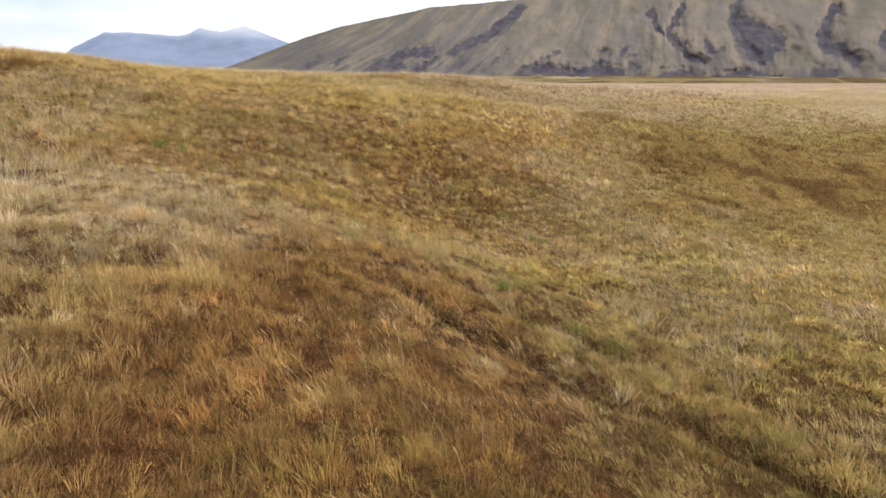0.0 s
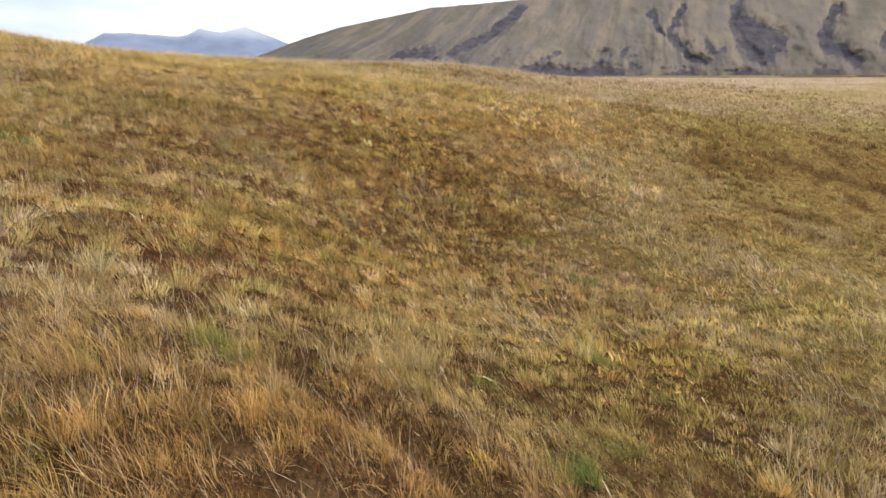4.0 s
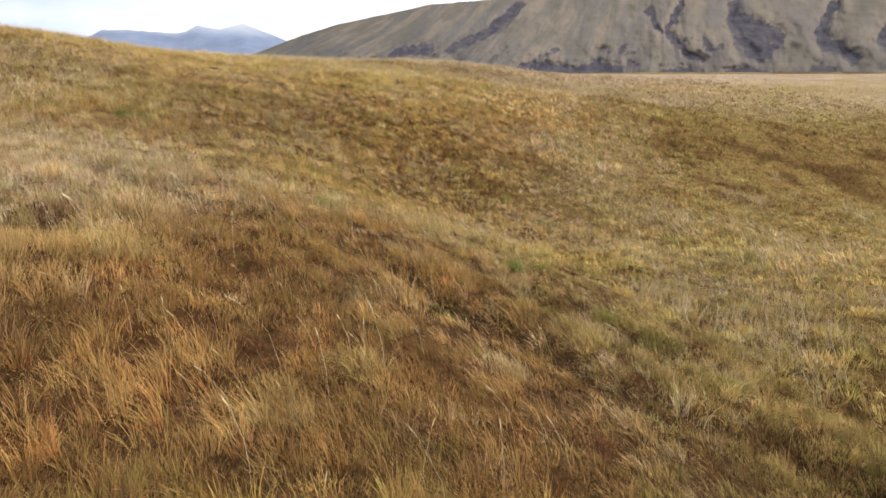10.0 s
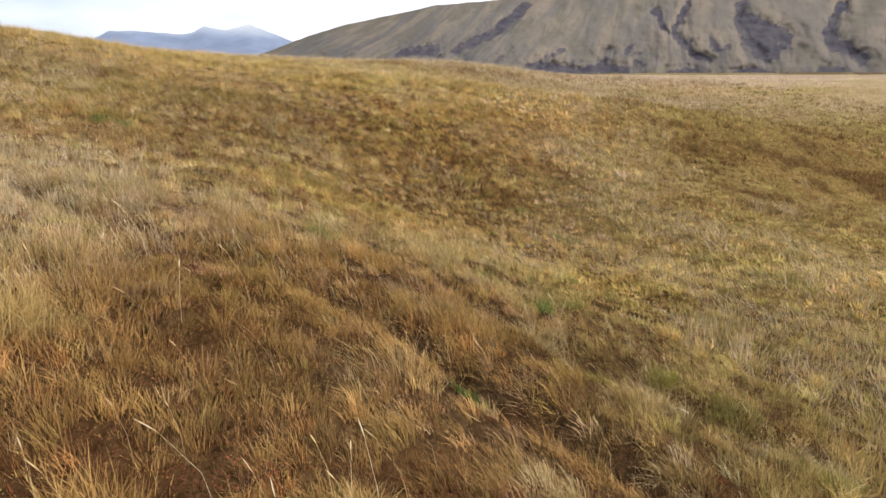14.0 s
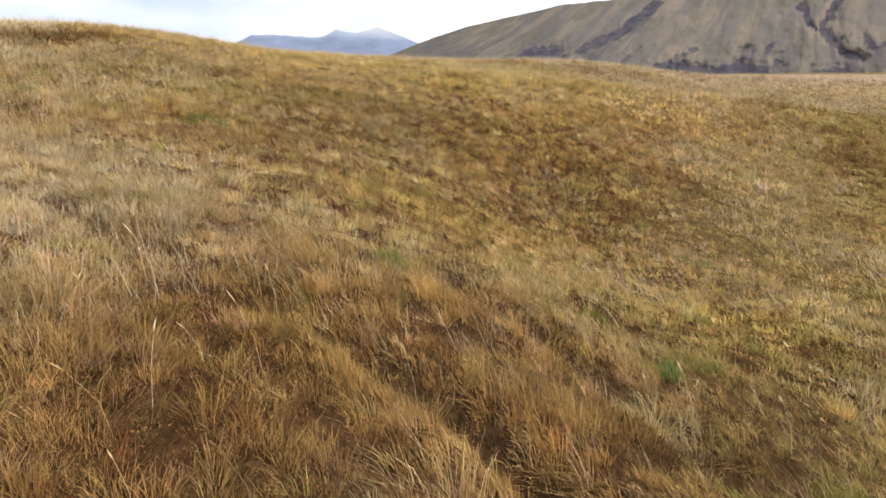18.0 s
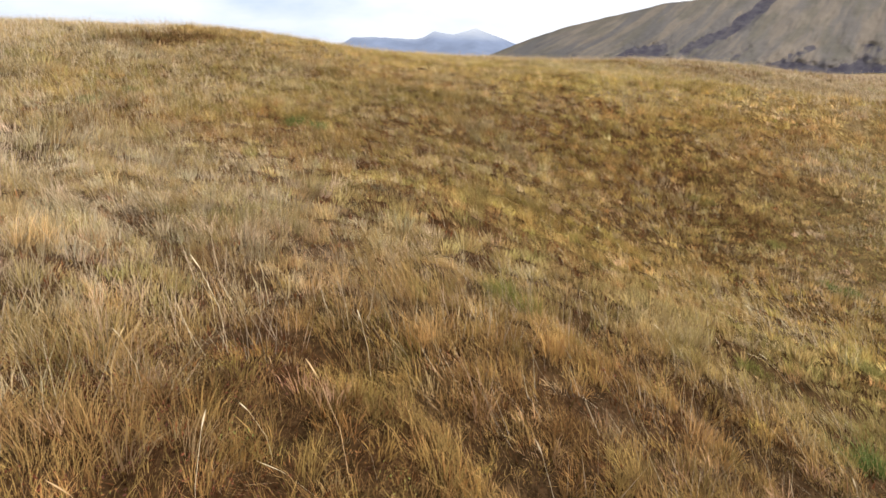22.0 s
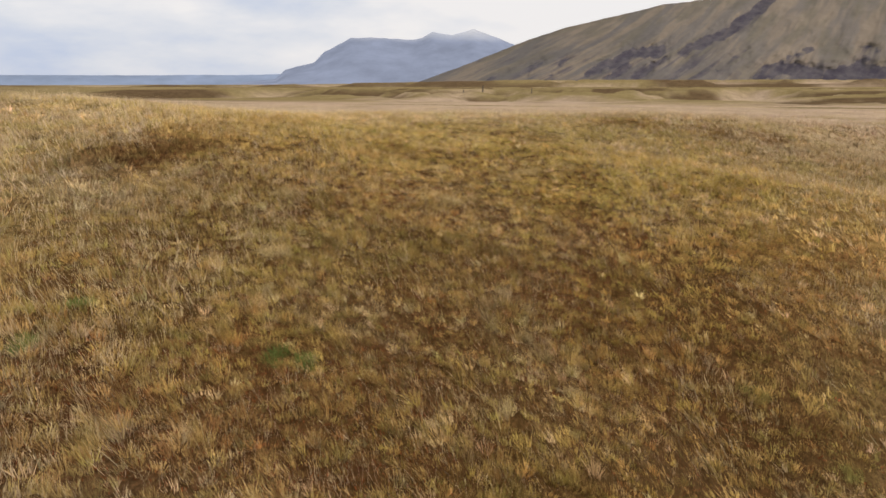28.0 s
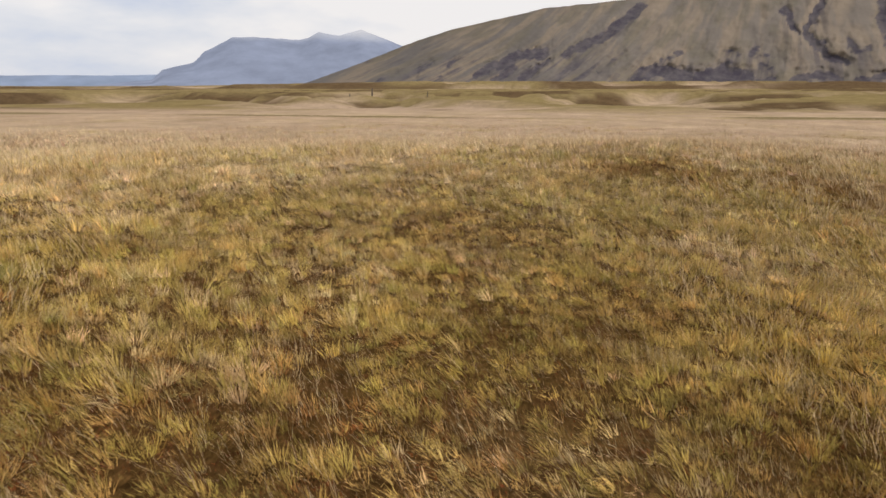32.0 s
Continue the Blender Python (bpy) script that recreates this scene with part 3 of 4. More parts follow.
    rgb = ((tan * (1 - g) + grey * g) * (1 - s) + (moss * 0.7 + grey * 0.3) * s) * np.interp(U, [-22, -4, 6], [0.74, 0.80, 0.90])[..., None]
    # scree and dark soil washed down the fall lines below each crag
    wash = rock.copy()
    for i in range(nv - 2, -1, -1):
        drop = E[i + 1] - E[i]
        wash[i] = np.maximum(rock[i], 0.945 * np.interp(u + lean[i] * drop, u, wash[i + 1]))
    streak = smooth(0.40, 0.62, fbm(W * 3.6, E * 0.5, 3, 375))
    rock = np.clip(np.maximum(rock * (0.74 + 0.6 * fbm(W * 4.5, E * 1.5, 3, 376)), 0.75 * wash * streak), 0, 1) * smooth(0.05, 0.3, E)
    me = sheet("mountain", P.reshape(-1, 3), grid_faces(nu, nv), mountain_material())
    set_tint(me, rgb.reshape(-1, 3))
    k = me.attributes.new("rock", "FLOAT", "POINT")
    k.data.foreach_set("value", rock.astype(np.float32).ravel())
    # the far side, closing the mountain behind its ridge
    back = np.stack([P[-1], P[-1] * np.array([1.35, 1.35, 0]) + np.array([0, 0, -2])], 0)
    bme = sheet("mountain_back", back.reshape(-1, 3), grid_faces(nu, 2), me.materials[0])
    set_tint(bme, np.tile(tan * 0.8, (2 * nu, 1)))
    ob = tagged(new("mountain", me), "broad tan grassy mountain cut by dark rocky gullies", "mountain", kind="structure")
    b = new("back_slope", bme)
    b.parent = ob


build_mountain()


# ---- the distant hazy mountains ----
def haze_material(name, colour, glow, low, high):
    """Blue distance: haze painted into a glowing colour over a dim surface; its top fades out, standing in for cloud.
    """
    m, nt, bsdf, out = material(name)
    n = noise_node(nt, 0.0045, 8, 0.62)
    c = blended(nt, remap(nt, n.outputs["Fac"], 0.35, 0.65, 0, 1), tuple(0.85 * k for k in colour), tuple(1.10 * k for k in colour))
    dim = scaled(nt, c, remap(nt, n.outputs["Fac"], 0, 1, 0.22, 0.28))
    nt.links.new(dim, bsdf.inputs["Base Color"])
    # the slope itself glows, in place of haze in the air
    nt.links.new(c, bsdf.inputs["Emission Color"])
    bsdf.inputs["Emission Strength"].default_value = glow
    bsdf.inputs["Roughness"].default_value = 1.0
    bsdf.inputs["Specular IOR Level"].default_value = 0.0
    tc = nt.nodes.new("ShaderNodeTexCoord")
    s = nt.nodes.new("ShaderNodeSeparateXYZ")
    nt.links.new(tc.outputs["Object"], s.inputs[0])
    mist = noise_node(nt, 0.004, 5, 0.6)
    add = nt.nodes.new("ShaderNodeMath")
    add.operation = "MULTIPLY_ADD"
    nt.links.new(mist.outputs["Fac"], add.inputs[0])
    add.inputs[1].default_value = 70.0
    nt.links.new(s.outputs["Z"], add.inputs[2])
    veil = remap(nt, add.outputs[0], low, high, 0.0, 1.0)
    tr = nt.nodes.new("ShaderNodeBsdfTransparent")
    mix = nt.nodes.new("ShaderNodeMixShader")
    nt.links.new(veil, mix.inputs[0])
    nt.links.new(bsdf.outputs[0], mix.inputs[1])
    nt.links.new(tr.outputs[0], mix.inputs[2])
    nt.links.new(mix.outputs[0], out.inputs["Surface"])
    return m


def far_ridge(name, line, dist, deep, mat, label, rough, seed):
    u = np.linspace(line[0][0], line[-1][0], 260)
    v = np.linspace(0, 1, 40)
    U, V = np.meshgrid(u, v)
    top = np.interp(U, [p[0] for p in line], [p[1] for p in line])
    E = np.maximum(top, -0.15) * V + rough * (fbm(U * 1.5, U * 0, 4, seed) - 0.5) * V ** 6
    D = dist + deep * V ** 1.3 + 0.010 * deep * (fbm(U * 0.8 - 0.8 * E, E * 1.6, 2, seed + 5) - 0.5) * smooth(0, 0.2, V) * smooth(1, 0.9, V)
    a = np.radians(U)
    P = np.stack([D * np.sin(a), D * np.cos(a), D * np.tan(np.radians(E)) - 3.0 * (1 - V)], -1)
    me = sheet(name, P.reshape(-1, 3), grid_faces(len(u), len(v)), mat)
    return tagged(new(name, me), label, "mountain", kind="structure")


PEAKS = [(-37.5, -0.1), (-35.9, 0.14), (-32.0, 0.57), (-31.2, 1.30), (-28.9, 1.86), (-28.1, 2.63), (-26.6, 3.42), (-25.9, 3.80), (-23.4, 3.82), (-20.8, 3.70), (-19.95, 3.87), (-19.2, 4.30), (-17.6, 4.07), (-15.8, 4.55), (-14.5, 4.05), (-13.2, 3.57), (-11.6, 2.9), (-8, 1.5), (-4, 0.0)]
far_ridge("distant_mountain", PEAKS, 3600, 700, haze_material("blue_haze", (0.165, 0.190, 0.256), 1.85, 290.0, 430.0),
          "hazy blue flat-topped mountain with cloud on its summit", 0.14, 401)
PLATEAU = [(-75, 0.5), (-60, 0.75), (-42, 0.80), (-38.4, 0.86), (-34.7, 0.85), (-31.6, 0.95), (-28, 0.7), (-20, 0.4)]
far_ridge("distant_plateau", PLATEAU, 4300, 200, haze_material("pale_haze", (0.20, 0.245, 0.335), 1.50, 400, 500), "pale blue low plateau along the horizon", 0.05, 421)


# ---- grass ----
TO_WIND = np.array([-0.34, 0.08])
rng = np.random.default_rng(7)


def scatter(x0, x1, y0, y1, step, keep):
    """Jittered places on a square lattice, of which keep(x, y) says which stay."""
    xs, ys = np.arange(x0, x1, step), np.arange(y0, y1, step)
    px, py = [a.ravel() for a in np.meshgrid(xs, ys)]
    px = px + rng.uniform(-0.55, 0.55, px.size) * step
    py = py + rng.uniform(-0.55, 0.55, py.size) * step
    ok = keep(px, py)
    return px[ok], py[ok]


def blades(px, py, per, width, spread, length, colour, lean=0.45, joints=2, upright=1.0, sink=0.02, sway=0.42, tips=0.46):
    """Blades round clump centres: tapering bent strips. length and colour are per clump. Returns vertices, triangles and tints."""
    n = len(px)
    k = n * per
    c = np.repeat(np.arange(n), per)
    ang, rad = rng.uniform(0, 2 * np.pi, k), spread * np.sqrt(rng.uniform(0, 1, k))
    ox, oy = np.cos(ang), np.sin(ang)
    bx, by = px[c] + rad * ox, py[c] + rad * oy
    bz = land(bx, by) - sink
    ln = length[c] * rng.uniform(0.55, 1.2, k)
    own = rng.normal(0, sway, (n, 2)) + 1.1 * np.stack([fbm(px * 0.7, py * 0.7, 2, 700), fbm(px * 0.7, py * 0.7, 2, 710)], -1) - 0.55
    hx = (TO_WIND[0] + own[c, 0] + lean * ox * rng.uniform(0.1, 1.0, k) + rng.normal(0, 0.13, k)) * ln
    hy = (TO_WIND[1] + own[c, 1] + lean * oy * rng.uniform(0.1, 1.0, k) + rng.normal(0, 0.13, k)) * ln
    up = ln * upright * np.sqrt(np.clip(1 - 0.8 * (hx ** 2 + hy ** 2) / ln ** 2, 0.10, 1))
    face = rng.uniform(0, np.pi, k)
    w = 0.5 * width * rng.uniform(0.6, 1.3, k)
    wx, wy = w * np.cos(face), w * np.sin(face)
    rows = []
    for j in range(joints):
        s = j / joints
        taper = 1.0 - 0.35 * s
        mx, my, mz = bx + hx * s ** 1.7, by + hy * s ** 1.7, bz + up * s
        rows += [np.stack([mx - wx * taper, my - wy * taper, mz], -1), np.stack([mx + wx * taper, my + wy * taper, mz], -1)]
    rows.append(np.stack([bx + hx, by + hy, bz + up * rng.uniform(0.8, 1.0, k)], -1))
    m = 2 * joints + 1
    v = np.stack(rows, 1).reshape(-1, 3)
    base = (np.arange(k) * m)[:, None]
    tri = []
    for j in range(joints - 1):
        a = 2 * j
        tri += [base + np.array([[a, a + 1, a + 3]]), base + np.array([[a, a + 3, a + 2]])]
    tri.append(base + np.array([[m - 3, m - 2, m - 1]]))
    t = np.concatenate(tri)
    tip = np.repeat(np.linspace(0, 1, joints + 1), [2] * joints + [1])[None, :, None] ** 1.3
    own_c = colour[c][:, None, :]
    rgb = own_c * (0.8 + 0.2 * tip) * (1 - tips * tip) + np.array([0.62, 0.46, 0.20]) * (tips * tip) * (own_c.mean(-1, keepdims=True) / 0.29) ** 0.6
    return v, t, rgb.reshape(-1, 3)


def joined(name, batches, mat):
    off, vs, ts, cs = 0, [], [], []
    for v, t, c in batches:
        vs.append(v), ts.append(t + off), cs.append(c)
        off += len(v)
    me = sheet(name, np.concatenate(vs), np.concatenate(ts), mat, False)
    set_tint(me, np.concatenate(cs))
    return me


KINDS = np.array([GOLD, PALE, OLIVE, RED, BROWN, FADED])


def tussock_tone(x, y):
    """Tussocks differ from one another, bleached ones beside dull ones."""
    return 0.74 + 0.46 * smooth(0.30, 0.70, 0.6 * fbm(x * 6.5, y * 6.5, 2, 540) + 0.4 * fbm(x * 1.5, y * 1.5, 2, 545))


def clump_colours(x, y, vary=0.24, pure=0.72):
    """Each tuft is mostly of one kind, drawn by the kinds' shares at its place."""
    s = shares(x, y) * np.array([1.5, 0.9, 1.1, 0.25, 2.2, 1.0])        # the red growth is mostly low heath under the grass
    s = s / s.sum(-1, keepdims=True)
    pick = (rng.uniform(0, 1, (len(x), 1)) > np.cumsum(s, -1)).sum(-1).clip(0, 5)
    c = pure * KINDS[pick] + (1 - pure) * (s @ KINDS)
    # the tint by area, at part strength
    moss = 0.3 + 0.7 * area_tint(x, y)
    amber = smooth(9.0, 7.0, y) * smooth(1.4, 0.4, x) * smooth(-3.0, -1.5, x)
    c = c * (1 + amber[:, None] * np.array([0.08, -0.10, -0.24]) + smooth(8.0, 14.0, y)[:, None] * np.array([0.0, 0.0, 0.08]))
    # brightness is also raised or lowered by area, in the tuft colour itself
    return c * (1.08 - 0.05 * amber + 0.22 * smooth(0.6, 1.8, x) * smooth(3.0, 5.5, y) * smooth(16, 12, y) + 0.16 * smooth(24, 32, y) * smooth(4, -4, x) + (0.16 + 0.14 * smooth(-4, -1, x)) * smooth(7, 15, y) * smooth(33, 26, y) - 0.10 * heathy(x, y) - 0.12 * hollow_wall(x, y) - 0.07 * smooth(12, 15, y) * smooth(21, 18, y) - 0.20 * smooth(-1.5, -4.0, x) * smooth(7, 9.5, y) * smooth(22, 16, y))[:, None] * moss * tussock_tone(x, y)[:, None] * np.exp(rng.normal(-0.03, vary, (len(x), 1))).clip(0.5, 1.6) * rng.normal(1, 0.05, (len(x), 3))


def clump_length(x, y):
    base = 0.18 + 0.06 * smooth(0.35, 0.7, fbm(x * 0.8, y * 0.8, 3, 500)) + 0.08 * smooth(0.5, 0.75, fbm(x * 3, y * 3, 2, 510))
    hollow = smooth(0.2, -1.0, land(x, y, False))
    low = 0.68 + 0.14 * smooth(9, 7, y)
    base = 0.88 * base * (low + (1.18 - low) * smooth(0.34, 0.64, dips(x, y)))
    return base * (1 - 0.20 * hollow) * (1 - 2.6 * np.clip(track(x, y), 0, 0.25)) * rng.uniform(0.7, 1.3, len(x))


def from_centre(x, y):
    return near_line(x, y, CENTRE)


def gaps(x, y, cut):
    """True where tussocks grow: not in the empty places between them nor in the tracks."""
    return (dips(x, y) > cut) & (track(x, y) < 0.16)


def band(lo, hi):
    return lambda a, b: (from_centre(a, b) >= lo) & (from_centre(a, b) < hi)


def tufts(lo, hi, step, per, width, joints, x0, x1, y0, y1, cut=0.40, longer=1.0, lean=0.55, vary=0.24, tips=0.34, pure=0.72):
    """Separate small tufts, each a spray of blades of one colour, with open pits between them."""
    inside = band(lo, hi)
    x, y = scatter(x0, x1, y0, y1, step, lambda a, b: inside(a, b) & gaps(a, b, cut))
    return blades(x, y, per, width, 0.46 * step, clump_length(x, y) * longer, clump_colours(x, y, vary, pure), lean, joints, 1.0, 0.02, 0.26, tips)


def underwood(lo, hi, step, per, width, x0, x1, y0, y1, tall=0.065):
    """Dead thatch, dark moss and low heath close under the tufts, coloured extra dark to paint in the shade there."""
    inside = band(lo, hi)
    x, y = scatter(x0, x1, y0, y1, step, lambda a, b: inside(a, b) & (track(a, b) < 0.20))
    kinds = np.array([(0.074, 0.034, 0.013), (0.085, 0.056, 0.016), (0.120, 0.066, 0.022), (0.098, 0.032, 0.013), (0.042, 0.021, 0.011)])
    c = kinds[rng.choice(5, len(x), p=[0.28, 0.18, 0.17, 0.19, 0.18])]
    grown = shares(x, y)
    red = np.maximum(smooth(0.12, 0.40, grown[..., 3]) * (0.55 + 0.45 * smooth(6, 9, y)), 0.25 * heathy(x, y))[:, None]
    # lightens pale places, and some other stretches by area
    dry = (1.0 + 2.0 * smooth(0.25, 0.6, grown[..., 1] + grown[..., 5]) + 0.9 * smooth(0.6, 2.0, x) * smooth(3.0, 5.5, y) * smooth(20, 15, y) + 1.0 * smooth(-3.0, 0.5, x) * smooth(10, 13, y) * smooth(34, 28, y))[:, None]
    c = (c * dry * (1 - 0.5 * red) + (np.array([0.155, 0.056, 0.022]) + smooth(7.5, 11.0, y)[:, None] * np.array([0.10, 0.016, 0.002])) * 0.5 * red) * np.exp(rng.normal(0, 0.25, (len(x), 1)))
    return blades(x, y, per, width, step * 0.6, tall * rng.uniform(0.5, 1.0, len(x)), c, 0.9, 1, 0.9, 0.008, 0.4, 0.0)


near_parts = [
    tufts(0, 3.4, 0.096, 40, 0.0027, 2, -5, 5, 0.6, 8.5, 0.37, 0.66, 0.60, 0.26, 0.24),
    tufts(0, 3.4, 0.070, 36, 0.0024, 1, -5, 5, 0.6, 8.5, 0.33, 0.50, 0.75, 0.26, 0.18),
    tufts(0, 3.4, 0.30, 36, 0.0026, 2, -5, 5, 0.6, 8.5, 0.46, 0.82, 0.50, 0.24, 0.30),
    tufts(0, 3.2, 0.115, 46, 0.0066, 1, -12, 5, 8.5, 33, 0.34, 0.72, 0.66, 0.28, 0.22),
    tufts(3.2, 7, 0.140, 33, 0.0106, 1, -16, 9, -1, 38, 0.31, 0.82, 0.72, 0.26, 0.24),
]
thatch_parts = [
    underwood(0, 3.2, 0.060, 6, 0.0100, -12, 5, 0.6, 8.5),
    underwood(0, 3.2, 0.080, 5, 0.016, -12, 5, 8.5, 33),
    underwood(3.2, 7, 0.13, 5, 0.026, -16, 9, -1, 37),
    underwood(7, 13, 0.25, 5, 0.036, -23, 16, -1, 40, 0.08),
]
far_parts = [
    tufts(7, 14, 0.190, 23, 0.029, 1, -23, 16, -1, 46, 0.31, 0.85, 0.85, 0.24, 0.24, 0.50),
    tufts(14, 30, 0.29, 12, 0.045, 1, -38, 32, -1, 47, 0.32, 0.85, 0.9, 0.16, 0.24, 0.30),
]
field_parts = [tufts(14, 30, 0.30, 13, 0.016, 1, -38, 32, 47, 60, 0.25, 0.5, 0.8, 0.04), tufts(30, 50, 0.75, 10, 0.03, 1, -60, 55, 8, 80, 0.25, 0.4, 0.9, 0.04)]


def tops(lo, hi, step, per, width, x0, x1, y0, y1, tall, few=0.50):
    """Thin pale culms and seed heads standing over the sward, thickest on the slopes and the crest."""
    inside = band(lo, hi)
    x, y = scatter(x0, x1, y0, y1, step, lambda a, b: inside(a, b) & (fbm(a * 0.5, b * 0.5, 3, 660) + 0.18 * smooth(0.0, 1.3, land(a, b, False)) + 0.10 * smooth(30, 40, b) - 0.12 * hollow_wall(a, b) - 0.22 * smooth(0.12, 0.35, shares(a, b)[..., 4]) - 0.04 * smooth(0.12, 0.35, shares(a, b)[..., 3]) + 0.05 * (rng.uniform(0, 1, np.shape(a)) - 0.5) > few))
    c = np.array([0.61, 0.475, 0.315]) * (0.75 + 0.25 * area_tint(x, y)) * rng.uniform(0.72, 1.1, (len(x), 1)) * rng.normal(1, 0.03, (len(x), 3))
    return blades(x, y, per, width, step * 0.5, tall * rng.uniform(0.7, 1.2, len(x)), c, 0.35, 1, 1.0, 0.02, 0.2, 0.2)


far_parts += [tops(0, 3.2, 0.19, 8, 0.0028, -12, 5, 5, 33, 0.26, 0.50), tops(3.2, 8, 0.20, 9, 0.0050, -17, 10, 4, 38, 0.32, 0.46), tops(8, 16, 0.28, 10, 0.0095, -26, 18, 4, 46, 0.38, 0.44), tops(16, 34, 0.55, 7, 0.018, -42, 36, -1, 50, 0.38)]
tagged(new("meadow_grass", joined("meadow_grass", near_parts + far_parts, GRASS)), "dense wind-bent dry golden and olive autumn grass tussocks", "grass", kind="stuff")
tagged(new("shade_thatch", joined("shade_thatch", thatch_parts, THATCH)), "brown dead thatch and moss low between the tufts, darkened as painted shade", "grass", kind="stuff")
tagged(new("field_grass", joined("field_grass", field_parts, FIELD)), "smooth bleached pinkish grass on the flat field", "grass", kind="stuff")


# ---- long seed stalks standing above the grass ----
def stalks(lo, hi, step, x0, x1, y0, y1, thick):
    inside = band(lo, hi)
    x, y = scatter(x0, x1, y0, y1, step, lambda a, b: inside(a, b) & (fbm(a * 0.9, b * 0.9, 3, 600) > 0.46))
    return stalk_strips(x, y, thick)


def stalk_strips(x, y, thick):
    n = len(x)
    tone = np.array([(0.66, 0.53, 0.33), (0.58, 0.42, 0.20), (0.52, 0.34, 0.17)])[rng.integers(0, 3, n)] * rng.uniform(0.8, 1.15, (n, 1))
    ln = rng.uniform(0.22, 0.44, n)
    z = land(x, y) - 0.02
    hx = (TO_WIND[0] + rng.normal(0, 0.22, n)) * ln
    hy = (TO_WIND[1] + rng.normal(0, 0.22, n)) * ln
    f = rng.uniform(0, np.pi, n)
    ux, uy = np.cos(f), np.sin(f)
    steps = [(0.0, 0.8), (0.45, 0.65), (0.84, 0.5), (0.90, 2.2), (0.95, 2.0), (1.0, 0.2)]
    rows = []
    for s, w in steps:
        mx, my, mz = x + hx * s ** 2, y + hy * s ** 2, z + ln * s * (1 - 0.14 * s * s)
        rows += [np.stack([mx - ux * w * thick, my - uy * w * thick, mz], -1), np.stack([mx + ux * w * thick, my + uy * w * thick, mz], -1)]
    m = len(rows)
    v = np.stack(rows, 1).reshape(-1, 3)
    base = (np.arange(n) * m)[:, None]
    t = np.concatenate([base + np.array([q]) for a in range(0, m - 2, 2) for q in ((a, a + 1, a + 3), (a, a + 3, a + 2))])
    return v, t, np.repeat(tone, m, 0)


tagged(new("grass_seed_stalks", joined("grass_seed_stalks", [stalks(0, 3.2, 0.27, -12, 5, -1, 33, 0.0010), stalks(3.2, 8, 0.45, -17, 10, -1, 38, 0.0017)], GRASS)),
       "thin pale straw seed stalks above the grass", "grass", kind="stuff")


# ---- low heath plants with red, orange and yellow autumn leaves ----
HEATH = np.array([(0.20, 0.066, 0.034), (0.25, 0.118, 0.042), (0.36, 0.27, 0.070), (0.26, 0.25, 0.065), (0.13, 0.050, 0.034)])


def leaves(px, py, pz, size, tone):
    """Small four-cornered leaves, turned every way."""
    k = len(px)
    d = rng.normal(0, 1, (k, 3))
    d[:, 2] = np.abs(d[:, 2]) * 0.6
    d /= np.linalg.norm(d, axis=1, keepdims=True)
    e = np.cross(d, rng.normal(0, 1, (k, 3)))
    e /= np.linalg.norm(e, axis=1, keepdims=True)
    p, s = np.stack([px, py, pz], -1), size[:, None]
    v = np.stack([p, p + s * (d + 0.5 * e), p + 2.0 * s * d, p + s * (d - 0.5 * e)], 1).reshape(-1, 3)
    b = (np.arange(k) * 4)[:, None]
    t = np.concatenate([b + np.array([[0, 1, 2]]), b + np.array([[0, 2, 3]])])
    return v, t, np.repeat(tone, 4, 0)


def heath(y0, y1, step, per, wide, low, high):
    x, y = scatter(-12, 6, y0, y1, step, lambda a, b: (from_centre(a, b) < 5) & (shares(a, b)[..., 3] + 0.35 * (fbm(a * 1.8, b * 1.8, 2, 640) - 0.5) > 0.27 + 0.03 * smooth(8.5, 5.0, b) + 0.14 * rng.uniform(0, 1, np.shape(a))))
    n = len(x)
    c = np.repeat(np.arange(n), per)
    k = len(c)
    near = smooth(7, 3, y)
    odds = np.stack([0.32 - 0.02 * near, 0.30 + 0 * near, 0.05 + 0.05 * near, 0.03 + 0.04 * near, 0.30 - 0.07 * near], -1)
    pick = (rng.uniform(0, 1, (n, 1)) > np.cumsum(odds, -1)).sum(-1).clip(0, 4)
    tone = HEATH[pick][c] * rng.uniform(0.6, 1.3, (k, 1))
    a, r = rng.uniform(0, 2 * np.pi, k), wide * np.sqrt(rng.uniform(0, 1, k))
    px, py = x[c] + r * np.cos(a), y[c] + r * np.sin(a)
    pz = land(px, py) + rng.uniform(0.02, 0.15, k) * (rng.uniform(0.6, 1.0, n) - 0.25 * near)[c]
    return leaves(px, py, pz, rng.uniform(low, high, k), tone)


tagged(new("heath_shrubs", joined("heath_shrubs", [heath(-0.5, 7, 0.13, 30, 0.060, 0.0034, 0.0062), heath(7, 30, 0.20, 18, 0.09, 0.005, 0.009)], LEAF)), "low heath shrubs with red, orange and yellow leaves", "shrub", kind="stuff")


def part(name, batch, at, mat, parent, label=""):
    v, t, rgb = batch
    ob = new(name, joined(name, [(v - at, t, rgb)], mat))
    ob.parent = parent
    if label:
        tagged(ob, label)
    return ob


